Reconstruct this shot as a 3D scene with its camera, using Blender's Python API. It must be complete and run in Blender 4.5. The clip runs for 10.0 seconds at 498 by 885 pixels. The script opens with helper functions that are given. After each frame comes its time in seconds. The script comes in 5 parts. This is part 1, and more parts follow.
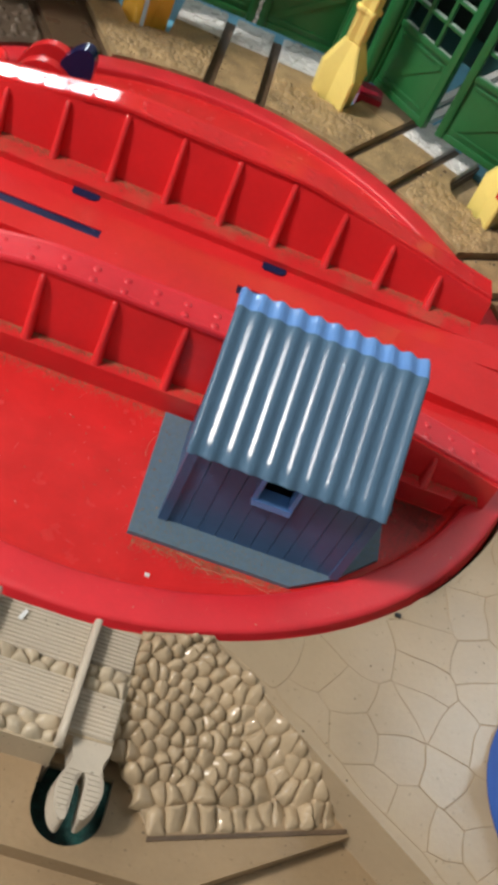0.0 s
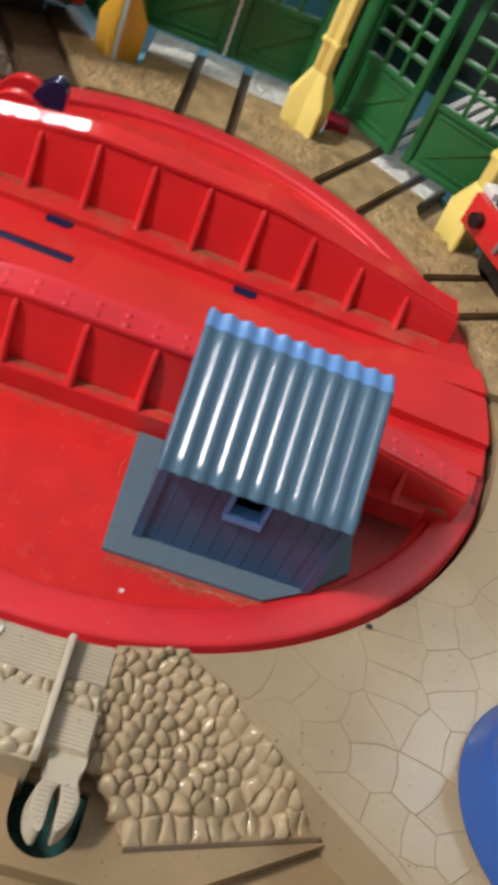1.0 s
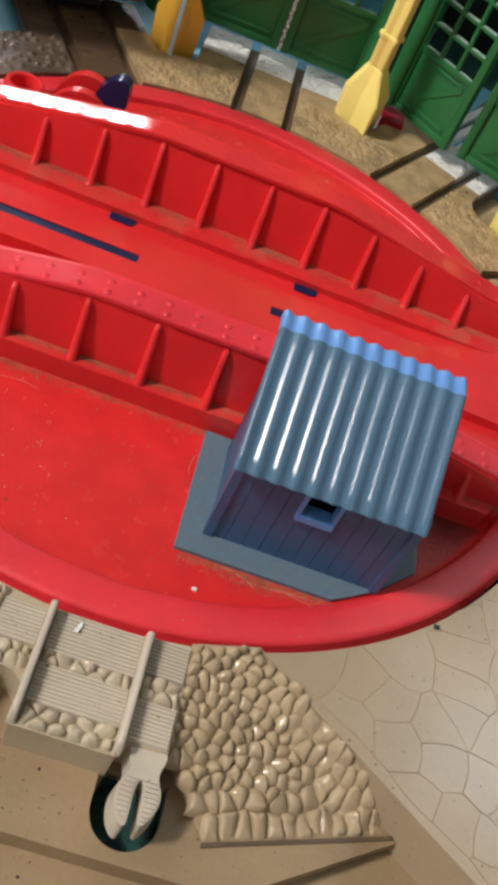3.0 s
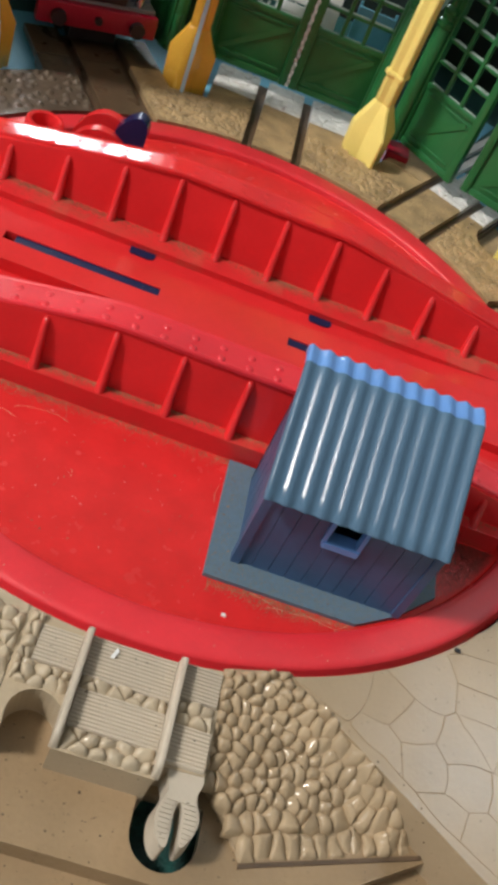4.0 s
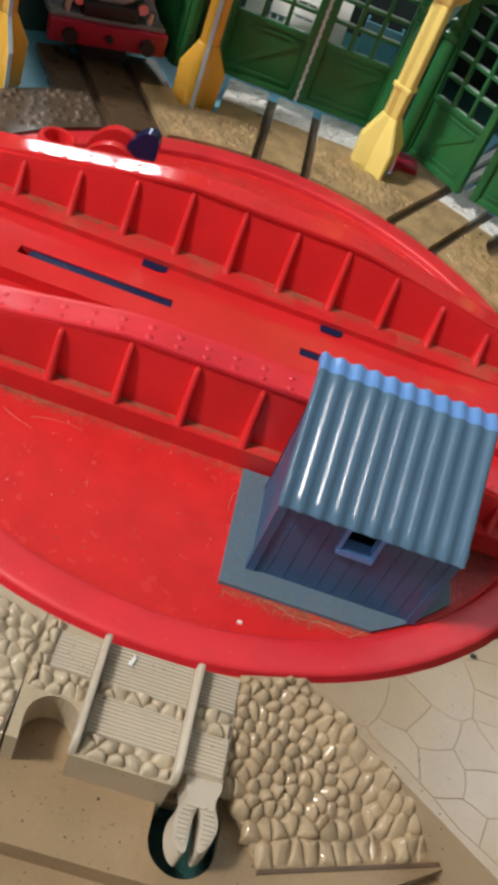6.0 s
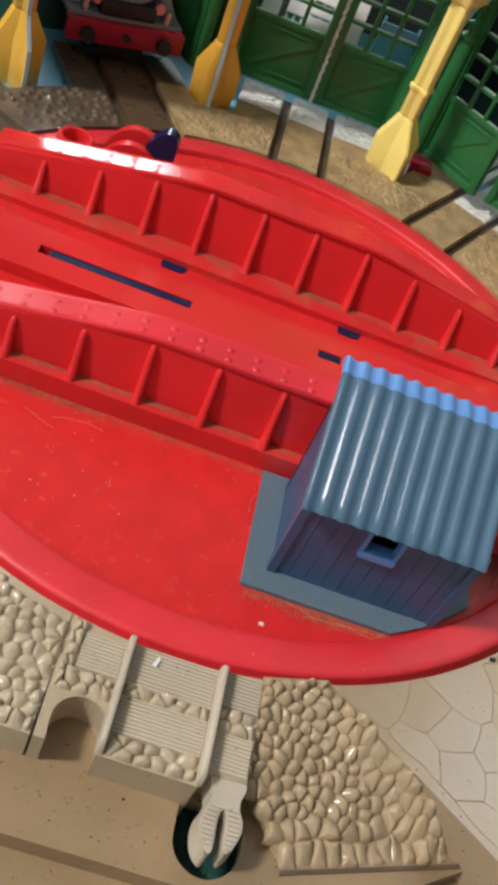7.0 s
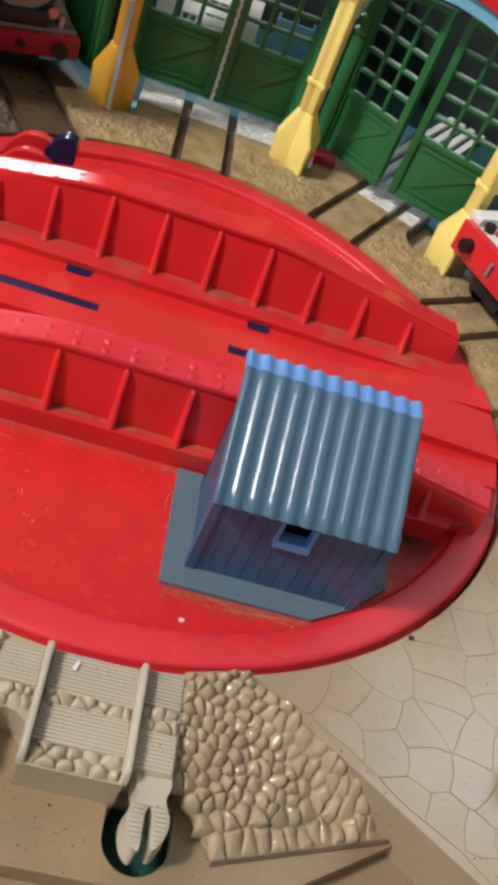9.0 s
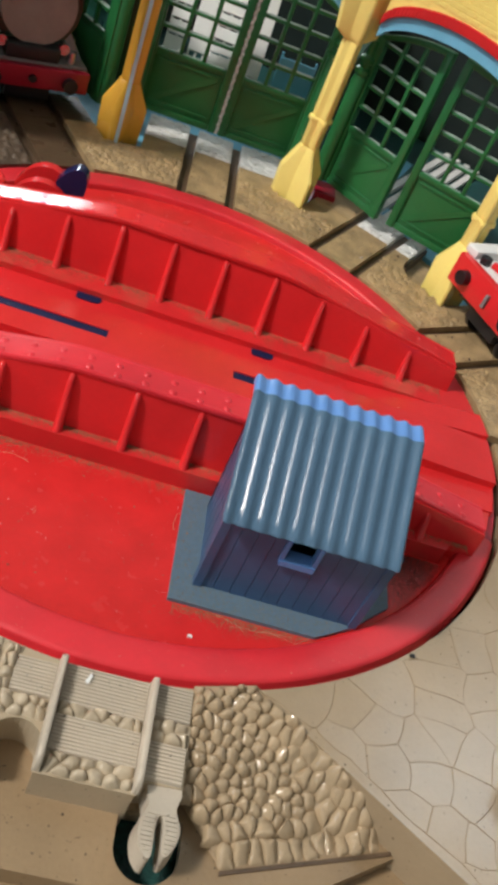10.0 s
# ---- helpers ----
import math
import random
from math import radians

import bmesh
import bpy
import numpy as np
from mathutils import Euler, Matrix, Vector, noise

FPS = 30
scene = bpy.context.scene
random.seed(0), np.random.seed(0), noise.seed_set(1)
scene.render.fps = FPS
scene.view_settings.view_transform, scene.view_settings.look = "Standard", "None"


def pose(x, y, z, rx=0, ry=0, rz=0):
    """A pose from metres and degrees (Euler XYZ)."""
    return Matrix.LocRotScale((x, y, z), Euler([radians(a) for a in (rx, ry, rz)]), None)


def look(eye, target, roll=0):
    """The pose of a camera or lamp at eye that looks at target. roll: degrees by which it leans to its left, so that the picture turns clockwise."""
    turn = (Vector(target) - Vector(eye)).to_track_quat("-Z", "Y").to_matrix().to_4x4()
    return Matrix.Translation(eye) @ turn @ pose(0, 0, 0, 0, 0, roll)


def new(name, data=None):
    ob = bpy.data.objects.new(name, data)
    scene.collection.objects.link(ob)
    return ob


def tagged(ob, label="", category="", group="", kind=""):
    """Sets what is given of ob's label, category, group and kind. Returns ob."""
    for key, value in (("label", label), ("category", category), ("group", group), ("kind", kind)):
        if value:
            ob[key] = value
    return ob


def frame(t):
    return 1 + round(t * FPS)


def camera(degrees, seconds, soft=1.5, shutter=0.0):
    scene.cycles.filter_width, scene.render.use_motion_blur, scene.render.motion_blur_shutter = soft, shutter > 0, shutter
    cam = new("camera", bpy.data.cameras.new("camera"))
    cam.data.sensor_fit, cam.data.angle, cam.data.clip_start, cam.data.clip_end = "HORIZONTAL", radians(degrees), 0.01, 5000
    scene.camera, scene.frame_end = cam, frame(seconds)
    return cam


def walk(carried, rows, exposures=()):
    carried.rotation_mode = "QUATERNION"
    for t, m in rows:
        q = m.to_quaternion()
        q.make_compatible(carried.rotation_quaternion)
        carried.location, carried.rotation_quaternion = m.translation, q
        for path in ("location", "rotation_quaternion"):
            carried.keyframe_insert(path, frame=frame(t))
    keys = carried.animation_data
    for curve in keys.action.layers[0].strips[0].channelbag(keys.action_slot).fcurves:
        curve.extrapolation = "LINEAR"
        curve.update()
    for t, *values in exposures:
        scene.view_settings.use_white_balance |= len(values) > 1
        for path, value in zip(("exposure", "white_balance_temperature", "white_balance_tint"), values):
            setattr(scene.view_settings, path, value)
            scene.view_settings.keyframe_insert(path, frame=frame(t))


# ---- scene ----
cam = camera(30.67, 10.0, soft=4.5, shutter=0.4)
ROWS = [
    (0.0, -6.736, -10.878, 14.628, 40.78, -19.60, 9.73),
    (0.3, -7.050, -10.715, 14.387, 39.95, -21.21, 10.03),
    (0.5, -7.290, -10.774, 14.356, 39.93, -21.53, 10.29),
    (0.7, -7.013, -10.749, 14.300, 39.89, -21.27, 10.21),
    (1.0, -6.474, -11.298, 14.870, 43.05, -19.71, 8.19),
    (1.2, -4.326, -11.224, 15.139, 44.35, -13.31, 6.87),
    (1.3, -3.452, -11.117, 15.394, 43.92, -10.67, 6.89),
    (1.5, -4.126, -11.274, 15.376, 43.87, -11.23, 7.69),
    (1.8, -6.142, -11.436, 15.205, 42.73, -15.42, 9.89),
    (2.0, -7.140, -11.483, 14.883, 42.51, -18.24, 9.53),
    (2.3, -7.158, -11.326, 14.838, 41.72, -18.50, 9.30),
    (2.5, -7.395, -11.337, 14.830, 41.59, -18.62, 9.64),
    (2.7, -7.435, -11.302, 14.794, 41.43, -18.86, 9.94),
    (3.8, -7.942, -11.745, 15.094, 43.38, -18.66, 9.03),
    (4.0, -8.276, -11.781, 15.117, 43.36, -19.08, 9.15),
    (4.5, -8.263, -11.715, 14.980, 42.62, -18.60, 9.83),
    (5.0, -8.290, -11.761, 14.992, 42.88, -18.40, 9.83),
    (5.2, -8.324, -11.846, 15.027, 43.26, -18.46, 9.57),
    (6.3, -8.298, -12.005, 15.156, 44.43, -18.09, 9.08),
    (6.5, -8.385, -12.004, 15.209, 44.28, -18.13, 8.95),
    (7.0, -8.804, -12.040, 15.093, 43.93, -18.50, 9.59),
    (7.2, -7.746, -12.116, 15.292, 44.56, -15.34, 8.79),
    (7.5, -5.712, -11.715, 15.340, 44.10, -9.75, 7.08),
    (7.8, -5.365, -11.821, 15.347, 44.52, -9.25, 6.42),
    (8.0, -5.536, -11.785, 15.457, 44.22, -9.53, 6.57),
    (8.2, -7.324, -12.060, 15.382, 44.65, -13.78, 6.85),
    (8.5, -8.166, -11.963, 15.148, 43.90, -17.68, 6.39),
    (8.7, -8.260, -12.053, 15.231, 44.47, -18.24, 5.52),
    (9.0, -8.209, -12.140, 15.353, 45.66, -18.68, 4.02),
    (9.5, -8.494, -12.463, 15.565, 47.24, -19.11, 3.83),
    (10.0, -8.615, -12.762, 15.584, 47.49, -19.37, 3.94),
]
walk(cam, [(t, pose(x / 100, y / 100, z / 100, rx, ry, rz)) for t, x, y, z, rx, ry, rz in ROWS])

# ---- light: a closed room with four windows and a skylight ----
world = bpy.data.worlds.new("sky")
scene.world = world
world.use_nodes = True
wn = world.node_tree
sky = wn.nodes.new("ShaderNodeTexSky")
sky.sky_type = "NISHITA"
sky.sun_disc = False
sky.sun_elevation, sky.sun_rotation = radians(35), radians(-60)
wn.links.new(sky.outputs[0], wn.nodes["Background"].inputs[0])
wn.nodes["Background"].inputs[1].default_value = 0.12


def window_light(name, eye, target, wide, high, watts, color):
    data = bpy.data.lights.new(name, "AREA")
    data.shape, data.size, data.size_y = "RECTANGLE", wide, high
    data.energy, data.color = watts, color
    ob = new(name, data)
    ob.matrix_world = look(eye, target)
    return ob


window_light("daylight_back", (-0.82, 1.84, 0.775), (-0.15, 0.1, 0.0), 0.40, 0.33, 20, (0.88, 0.96, 1.0))
window_light("skylight", (1.44, 1.41, 2.34), (1.44, 1.4101, 0.0), 0.64, 0.66, 8.5, (0.80, 0.92, 1.0))
window_light("daylight_side", (-1.98, -0.54, 2.08), (-0.05, 0.05, 0.0), 0.34, 0.34, 82, (1.0, 0.96, 0.91))
window_light("daylight_far", (1.94, 0.5, 1.35), (-0.05, 0.1, 0.0), 1.1, 0.95, 0.5, (1.0, 0.97, 0.93))
window_light("daylight_front", (-2.04, -1.32, 1.0), (-0.05, 0.15, 0.0), 0.6, 0.7, 9.5, (0.76, 0.87, 1.0))


# ---- materials ----
def material(name, color, rough=0.4, grain=0.06, size=60.0, bump=0.02, dust=0.0, dust_color=(0.25, 0.17, 0.09), metal=0.0, spot=0.0, fine=900.0, vary=0.35, spec=0.5):
    """A plastic or painted surface: two scales of colour variation, fine relief, patches of dust. Sizes in turns per metre."""
    mat = bpy.data.materials.new(name)
    mat.use_nodes = True
    t = mat.node_tree
    bsdf = t.nodes["Principled BSDF"]
    geo = t.nodes.new("ShaderNodeNewGeometry")
    info = t.nodes.new("ShaderNodeObjectInfo")

    def noise_at(scale, detail=4.0):
        n = t.nodes.new("ShaderNodeTexNoise")
        n.inputs["Scale"].default_value, n.inputs["Detail"].default_value = scale, detail
        t.links.new(geo.outputs["Position"], n.inputs["Vector"])
        return n

    def ramp(src, low, high):
        r = t.nodes.new("ShaderNodeMapRange")
        r.inputs["From Min"].default_value, r.inputs["From Max"].default_value = low, high
        t.links.new(src, r.inputs["Value"])
        return r.outputs["Result"]

    def mix(kind, fac, a, b):
        m = t.nodes.new("ShaderNodeMix")
        m.data_type, m.blend_type = "RGBA", kind
        for key, value in ((0, fac), (6, a), (7, b)):
            if isinstance(value, bpy.types.NodeSocket):
                t.links.new(value, m.inputs[key])
            else:
                m.inputs[key].default_value = value if key == 0 else (*value[:3], 1.0)
        return m.outputs[2]

    big, small = noise_at(size), noise_at(fine, 6.0)
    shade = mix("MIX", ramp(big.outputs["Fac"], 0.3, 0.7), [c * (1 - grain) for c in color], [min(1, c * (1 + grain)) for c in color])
    shade = mix("MULTIPLY", 0.5, shade, mix("MIX", ramp(small.outputs["Fac"], 0.3, 0.7), (1 - grain,) * 3, (1.0,) * 3))
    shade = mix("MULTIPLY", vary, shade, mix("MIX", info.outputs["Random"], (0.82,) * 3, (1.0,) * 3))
    rough_out = None
    if spot:
        specks = noise_at(fine * 1.2, 2.0)
        shade = mix("MIX", ramp(specks.outputs["Fac"], 0.70 - 0.03 * spot, 0.76), shade, (0.05, 0.035, 0.02))
    if dust:
        patches = noise_at(size * 1.7, 5.0)
        cover = ramp(patches.outputs["Fac"], 0.72 - 0.35 * dust, 0.95 - 0.3 * dust)
        gritty = noise_at(2600.0, 3.0)
        m = t.nodes.new("ShaderNodeMath")
        m.operation = "MULTIPLY"
        t.links.new(cover, m.inputs[0])
        t.links.new(ramp(gritty.outputs["Fac"], 0.25, 0.7), m.inputs[1])
        shade = mix("MIX", m.outputs[0], shade, dust_color)
        rr = t.nodes.new("ShaderNodeMapRange")
        rr.inputs["To Min"].default_value, rr.inputs["To Max"].default_value = rough, 0.9
        t.links.new(cover, rr.inputs["Value"])
        rough_out = rr.outputs["Result"]
    else:
        rr = t.nodes.new("ShaderNodeMapRange")
        rr.inputs["To Min"].default_value, rr.inputs["To Max"].default_value = max(0.05, rough - 0.08), rough + 0.1
        t.links.new(big.outputs["Fac"], rr.inputs["Value"])
        rough_out = rr.outputs["Result"]
    t.links.new(shade, bsdf.inputs["Base Color"])
    t.links.new(rough_out, bsdf.inputs["Roughness"])
    bsdf.inputs["Metallic"].default_value = metal
    bsdf.inputs["Specular IOR Level"].default_value = spec
    if bump:
        b = t.nodes.new("ShaderNodeBump")
        b.inputs["Strength"].default_value, b.inputs["Distance"].default_value = min(1.0, bump * 10), 0.0004
        t.links.new(small.outputs["Fac"], b.inputs["Height"])
        t.links.new(b.outputs[0], bsdf.inputs["Normal"])
    return mat


RED = material("red_plastic", (0.71, 0.026, 0.029), 0.12, 0.10, 35, 0.006, vary=0.0)
RED_DUSTY = material("faded_red_plastic", (0.74, 0.024, 0.036), 0.46, 0.10, 60, 0.008, dust=0.26, dust_color=(0.64, 0.06, 0.07), vary=0.0, spec=0.7)
# pinker red: the front flange's sheen put into the colour
RED_SHEEN = material("sheen_red_plastic", (0.78, 0.028, 0.045), 0.33, 0.10, 60, 0.012, vary=0.0, spec=0.7)
RED_PAN = material("red_pan_plastic", (0.72, 0.027, 0.027), 0.27, 0.08, 140, 0.008, dust=0.2, dust_color=(0.66, 0.06, 0.045), vary=0.0)
RED_FILM = material("dusty_red_plastic", (0.68, 0.026, 0.029), 0.3, 0.10, 45, 0.01, dust=0.62, dust_color=(0.36, 0.12, 0.055), vary=0.0)
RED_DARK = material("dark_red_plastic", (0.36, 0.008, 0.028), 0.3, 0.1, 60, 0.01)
NAVY = material("navy_plastic", (0.012, 0.018, 0.065), 0.38, 0.1, 80, 0.006, spec=0.12)
LEVER = material("glossy_navy_plastic", (0.012, 0.018, 0.075), 0.16, 0.1, 80, 0.006)
TAN = material("tan_plastic", (0.47, 0.375, 0.255), 0.34, 0.10, 40, 0.015, spot=0.6)
STONE = material("tan_plastic_stone", (0.43, 0.322, 0.202), 0.13, 0.14, 90, 0.012, vary=0.25)
STONE_PALE = material("pale_tan_plastic_stone", (0.52, 0.425, 0.30), 0.15, 0.14, 90, 0.012, vary=0.25)
SLAB = material("tan_plastic_slab", (0.40, 0.30, 0.19), 0.19, 0.08, 50, 0.010, spot=0.4, vary=0.08)
FLOOR_TAN = material("tan_plastic_floor", (0.335, 0.23, 0.128), 0.40, 0.14, 45, 0.03, spot=0.5)
SAND = material("sand_plastic", (0.46, 0.32, 0.165), 0.34, 0.3, 130, 0.10, spot=1.2)
# pebble brown with the left shed's shade put into the colour
SHADED_PEBBLE = material("shaded_pebble_plastic", (0.12, 0.088, 0.062), 0.12, 0.25, 130, 0.06)
RAIL = material("tan_plastic_track", (0.55, 0.475, 0.375), 0.38, 0.08, 60, 0.012, spot=0.5)
WORN = material("worn_white_paint", (0.76, 0.75, 0.72), 0.4, 0.14, 160, 0.06, dust=0.42, dust_color=(0.36, 0.27, 0.16))
ROOF = material("blue_roof_plastic", (0.085, 0.16, 0.246), 0.2, 0.05, 70, 0.008, fine=1400.0, spec=0.27)
HUT = material("blue_wall_plastic", (0.048, 0.105, 0.215), 0.36, 0.12, 110, 0.012, vary=0.25)
SILL = material("light_blue_plastic", (0.125, 0.285, 0.62), 0.3, 0.05, 90, 0.006)
PLATE = material("blue_plate_plastic", (0.105, 0.172, 0.235), 0.5, 0.08, 700, 0.01, dust=0.8, dust_color=(0.165, 0.185, 0.175))
GREEN = material("green_plastic", (0.02, 0.152, 0.045), 0.32, 0.12, 60, 0.008, vary=0.15)
YELLOW = material("yellow_plastic", (0.98, 0.78, 0.23), 0.32, 0.06, 60, 0.008, vary=0.1)
# the yellow of the two left posts with their shade put into it
YELLOW_SHADED = material("shaded_yellow_plastic", (0.84, 0.46, 0.06), 0.24, 0.08, 60, 0.008, vary=0.1)
PALE_BLUE = material("pale_blue_plastic", (0.50, 0.68, 0.74), 0.25, 0.06, 60, 0.006)
BACK_SHADE = material("shade_dark_plastic", (0.013, 0.022, 0.02), 0.5, 0.2, 90, 0.01)
SKYBLUE = material("sky_blue_plastic", (0.17, 0.50, 0.70), 0.45, 0.08, 50, 0.008)
BLUE = material("blue_plastic", (0.035, 0.095, 0.33), 0.16, 0.08, 40, 0.004, spec=0.5)
BLACK = material("black_plastic", (0.012, 0.012, 0.014), 0.4, 0.15, 90, 0.01)
GREY = material("grey_plastic", (0.22, 0.21, 0.215), 0.35, 0.1, 120, 0.01)
PALE_GREY = material("pale_grey_plastic", (0.30, 0.265, 0.25), 0.35, 0.1, 120, 0.01)
STEEL = material("grey_blue_plastic", (0.24, 0.29, 0.34), 0.3, 0.1, 120, 0.01)
CHROME = material("dull_metal", (0.45, 0.47, 0.5), 0.18, 0.1, 120, 0.01, metal=0.8)
GROOVE_BROWN = material("dark_brown_groove", (0.115, 0.074, 0.045), 0.45, 0.25, 150, 0.04)
DARK_BROWN = material("dark_brown_plastic", (0.11, 0.07, 0.04), 0.28, 0.2, 120, 0.03)
BROWN = material("brown_plastic", (0.055, 0.033, 0.02), 0.5, 0.2, 120, 0.02)
SHADE_DUST = material("shade_dust", (0.05, 0.028, 0.018), 0.95, 0.4, 500, 0.0)
SHADED_TEAL = material("shaded_teal_plastic", (0.02, 0.085, 0.085), 0.4, 0.1, 90, 0.008)
DARK_GREEN = material("dark_green_plastic", (0.008, 0.05, 0.03), 0.3, 0.1, 90, 0.008)
WHITE = material("white_plastic", (0.82, 0.82, 0.80), 0.4, 0.05, 90, 0.008)
CARPET = material("dark_green_carpet", (0.006, 0.06, 0.05), 0.7, 0.7, 400, 0.5, fine=1500.0)
WALL = material("room_wall_paint", (0.46, 0.445, 0.42), 0.85, 0.05, 6, 0.01, fine=200.0)
CEILING = material("ceiling_paint", (0.66, 0.65, 0.62), 0.9, 0.04, 6, 0.01, fine=200.0)
LEDGE = material("glint_green_plastic", (0.30, 0.39, 0.32), 0.3, 0.3, 300, 0.02, dust=0.3, dust_color=(0.05, 0.2, 0.09))
HAIR = material("pale_hair", (0.62, 0.48, 0.30), 0.5, 0.1, 200, 0.0)
LINT = material("dust_fluff", (0.30, 0.16, 0.085), 0.95, 0.4, 500, 0.0)


# ---- builders; all plans below are in centimetres ----
CM = 0.01
CX, CY = -6.8, 7.95  # the turntable's pivot


def thing(name, at, label, category, group="", kind=""):
    """An Empty at the base of a thing of several parts."""
    ob = new(name)
    ob.empty_display_size = 0.01
    ob.location = Vector(at) * CM
    return tagged(ob, label, category, group, kind)


def root_of(ob):
    at = Vector((0, 0, 0))
    while ob is not None:
        at += ob.location
        ob = ob.parent
    return at


def part(name, bm, mat, parent=None, label="", smooth=None):
    """Links a bmesh, drawn in centimetres in the place's own plan, as one mesh object under a thing."""
    base = root_of(parent)
    for v in bm.verts:
        v.co = v.co * CM - base
    data = bpy.data.meshes.new(name)
    bmesh.ops.recalc_face_normals(bm, faces=bm.faces)
    if smooth is not None:
        for f in bm.faces:
            f.smooth = True
        for e in bm.edges:
            if len(e.link_faces) == 2 and e.calc_face_angle(0.0) > radians(smooth):
                e.smooth = False
    bm.to_mesh(data)
    bm.free()
    data.materials.append(mat)
    ob = new(name, data)
    ob.parent = parent
    if label:
        ob["label"] = label
    return ob


def solo(name, bm, mat, label, category, group="", kind="", smooth=None):
    """A thing of one mesh, with its origin at its base."""
    lo = [min(v.co[i] for v in bm.verts) for i in range(3)]
    hi = [max(v.co[i] for v in bm.verts) for i in range(3)]
    at = Vector(((lo[0] + hi[0]) / 2, (lo[1] + hi[1]) / 2, lo[2]))
    for v in bm.verts:
        v.co -= at
    ob = part(name, bm, mat, None, "", smooth)
    ob.location = at * CM
    return tagged(ob, label, category, group, kind)


def prism(bm, plan, z0, z1, m=None):
    """A straight block over a plan; z1 may be a function of x, y."""
    top = z1 if callable(z1) else lambda x, y: z1
    low = z0 if callable(z0) else lambda x, y: z0
    a = [bm.verts.new((x, y, low(x, y))) for x, y in plan]
    b = [bm.verts.new((x, y, top(x, y))) for x, y in plan]
    n = len(plan)
    faces = [bm.faces.new(a[::-1]), bm.faces.new(b)]
    for i in range(n):
        faces.append(bm.faces.new((a[i], a[(i + 1) % n], b[(i + 1) % n], b[i])))
    if m is not None:
        bmesh.ops.transform(bm, matrix=m, verts=a + b)
    return a, b, faces


def block(bm, x0, x1, y0, y1, z0, z1, m=None):
    return prism(bm, [(x0, y0), (x1, y0), (x1, y1), (x0, y1)], z0, z1, m)


def bevelled(bm, width, segments=2, angle=30):
    edges = [e for e in bm.edges if len(e.link_faces) == 2 and e.calc_face_angle(0.0) > radians(angle)]
    bmesh.ops.bevel(bm, geom=edges, offset=width, segments=segments, profile=0.5, affect="EDGES", clamp_overlap=True)
    return bm


def rounded_block(x0, x1, y0, y1, z0, z1, width=0.04, segments=2, m=None):
    bm = bmesh.new()
    block(bm, x0, x1, y0, y1, z0, z1, m)
    return bevelled(bm, width, segments)


def lathe(bm, profile, cx, cy, steps=128, a0=0.0, a1=360.0):
    """Turns a profile of (radius, height) round an upright axis."""
    full = a1 - a0 >= 359.9
    count = steps if full else steps + 1
    rings = []
    for r, z in profile:
        if r < 1e-6:
            v = bm.verts.new((cx, cy, z))
            rings.append([v] * count)
        else:
            rings.append([bm.verts.new((cx + r * math.cos(radians(a0 + (a1 - a0) * i / steps)), cy + r * math.sin(radians(a0 + (a1 - a0) * i / steps)), z)) for i in range(count)])
    for one, two in zip(rings, rings[1:]):
        for i in range(count if full else count - 1):
            j = (i + 1) % count
            ring = []
            for v in (one[i], one[j], two[j], two[i]):
                if v not in ring:
                    ring.append(v)
            if len(ring) > 2:
                bm.faces.new(ring)
    return bm


def arc(cx, cy, r, a0, a1, n):
    return [(cx + r * math.cos(radians(a0 + (a1 - a0) * i / n)), cy + r * math.sin(radians(a0 + (a1 - a0) * i / n))) for i in range(n + 1)]


def tube(bm, points, radius, sides=8):
    """A round rod along a line of points."""
    rings = []
    pts = [Vector(p) for p in points]
    for i, p in enumerate(pts):
        ahead = (pts[min(i + 1, len(pts) - 1)] - pts[max(i - 1, 0)]).normalized()
        q = ahead.to_track_quat("Z", "Y")
        r = radius[i] if isinstance(radius, (list, tuple)) else radius
        rings.append([bm.verts.new(p + q @ Vector((r * math.cos(2 * math.pi * k / sides), r * math.sin(2 * math.pi * k / sides), 0))) for k in range(sides)])
    for one, two in zip(rings, rings[1:]):
        for k in range(sides):
            bm.faces.new((one[k], one[(k + 1) % sides], two[(k + 1) % sides], two[k]))
    bm.faces.new(rings[0][::-1])
    bm.faces.new(rings[-1])
    return bm


def loft(bm, rings, m=None):
    made = [[bm.verts.new(p) for p in ring] for ring in rings]
    n = len(rings[0])
    for one, two in zip(made, made[1:]):
        for i in range(n):
            bm.faces.new((one[i], one[(i + 1) % n], two[(i + 1) % n], two[i]))
    bm.faces.new(made[0][::-1])
    bm.faces.new(made[-1])
    if m is not None:
        bmesh.ops.transform(bm, matrix=m, verts=[v for r in made for v in r])
    return bm


def clip(poly, px, py, nx, ny):
    """The part of a convex plan on the side of the line where (p - (px, py)) . n <= 0."""
    out = []
    for i, a in enumerate(poly):
        b = poly[(i + 1) % len(poly)]
        da = (a[0] - px) * nx + (a[1] - py) * ny
        db = (b[0] - px) * nx + (b[1] - py) * ny
        if da <= 0:
            out.append(a)
        if da * db < 0:
            k = da / (da - db)
            out.append((a[0] + k * (b[0] - a[0]), a[1] + k * (b[1] - a[1])))
    return out


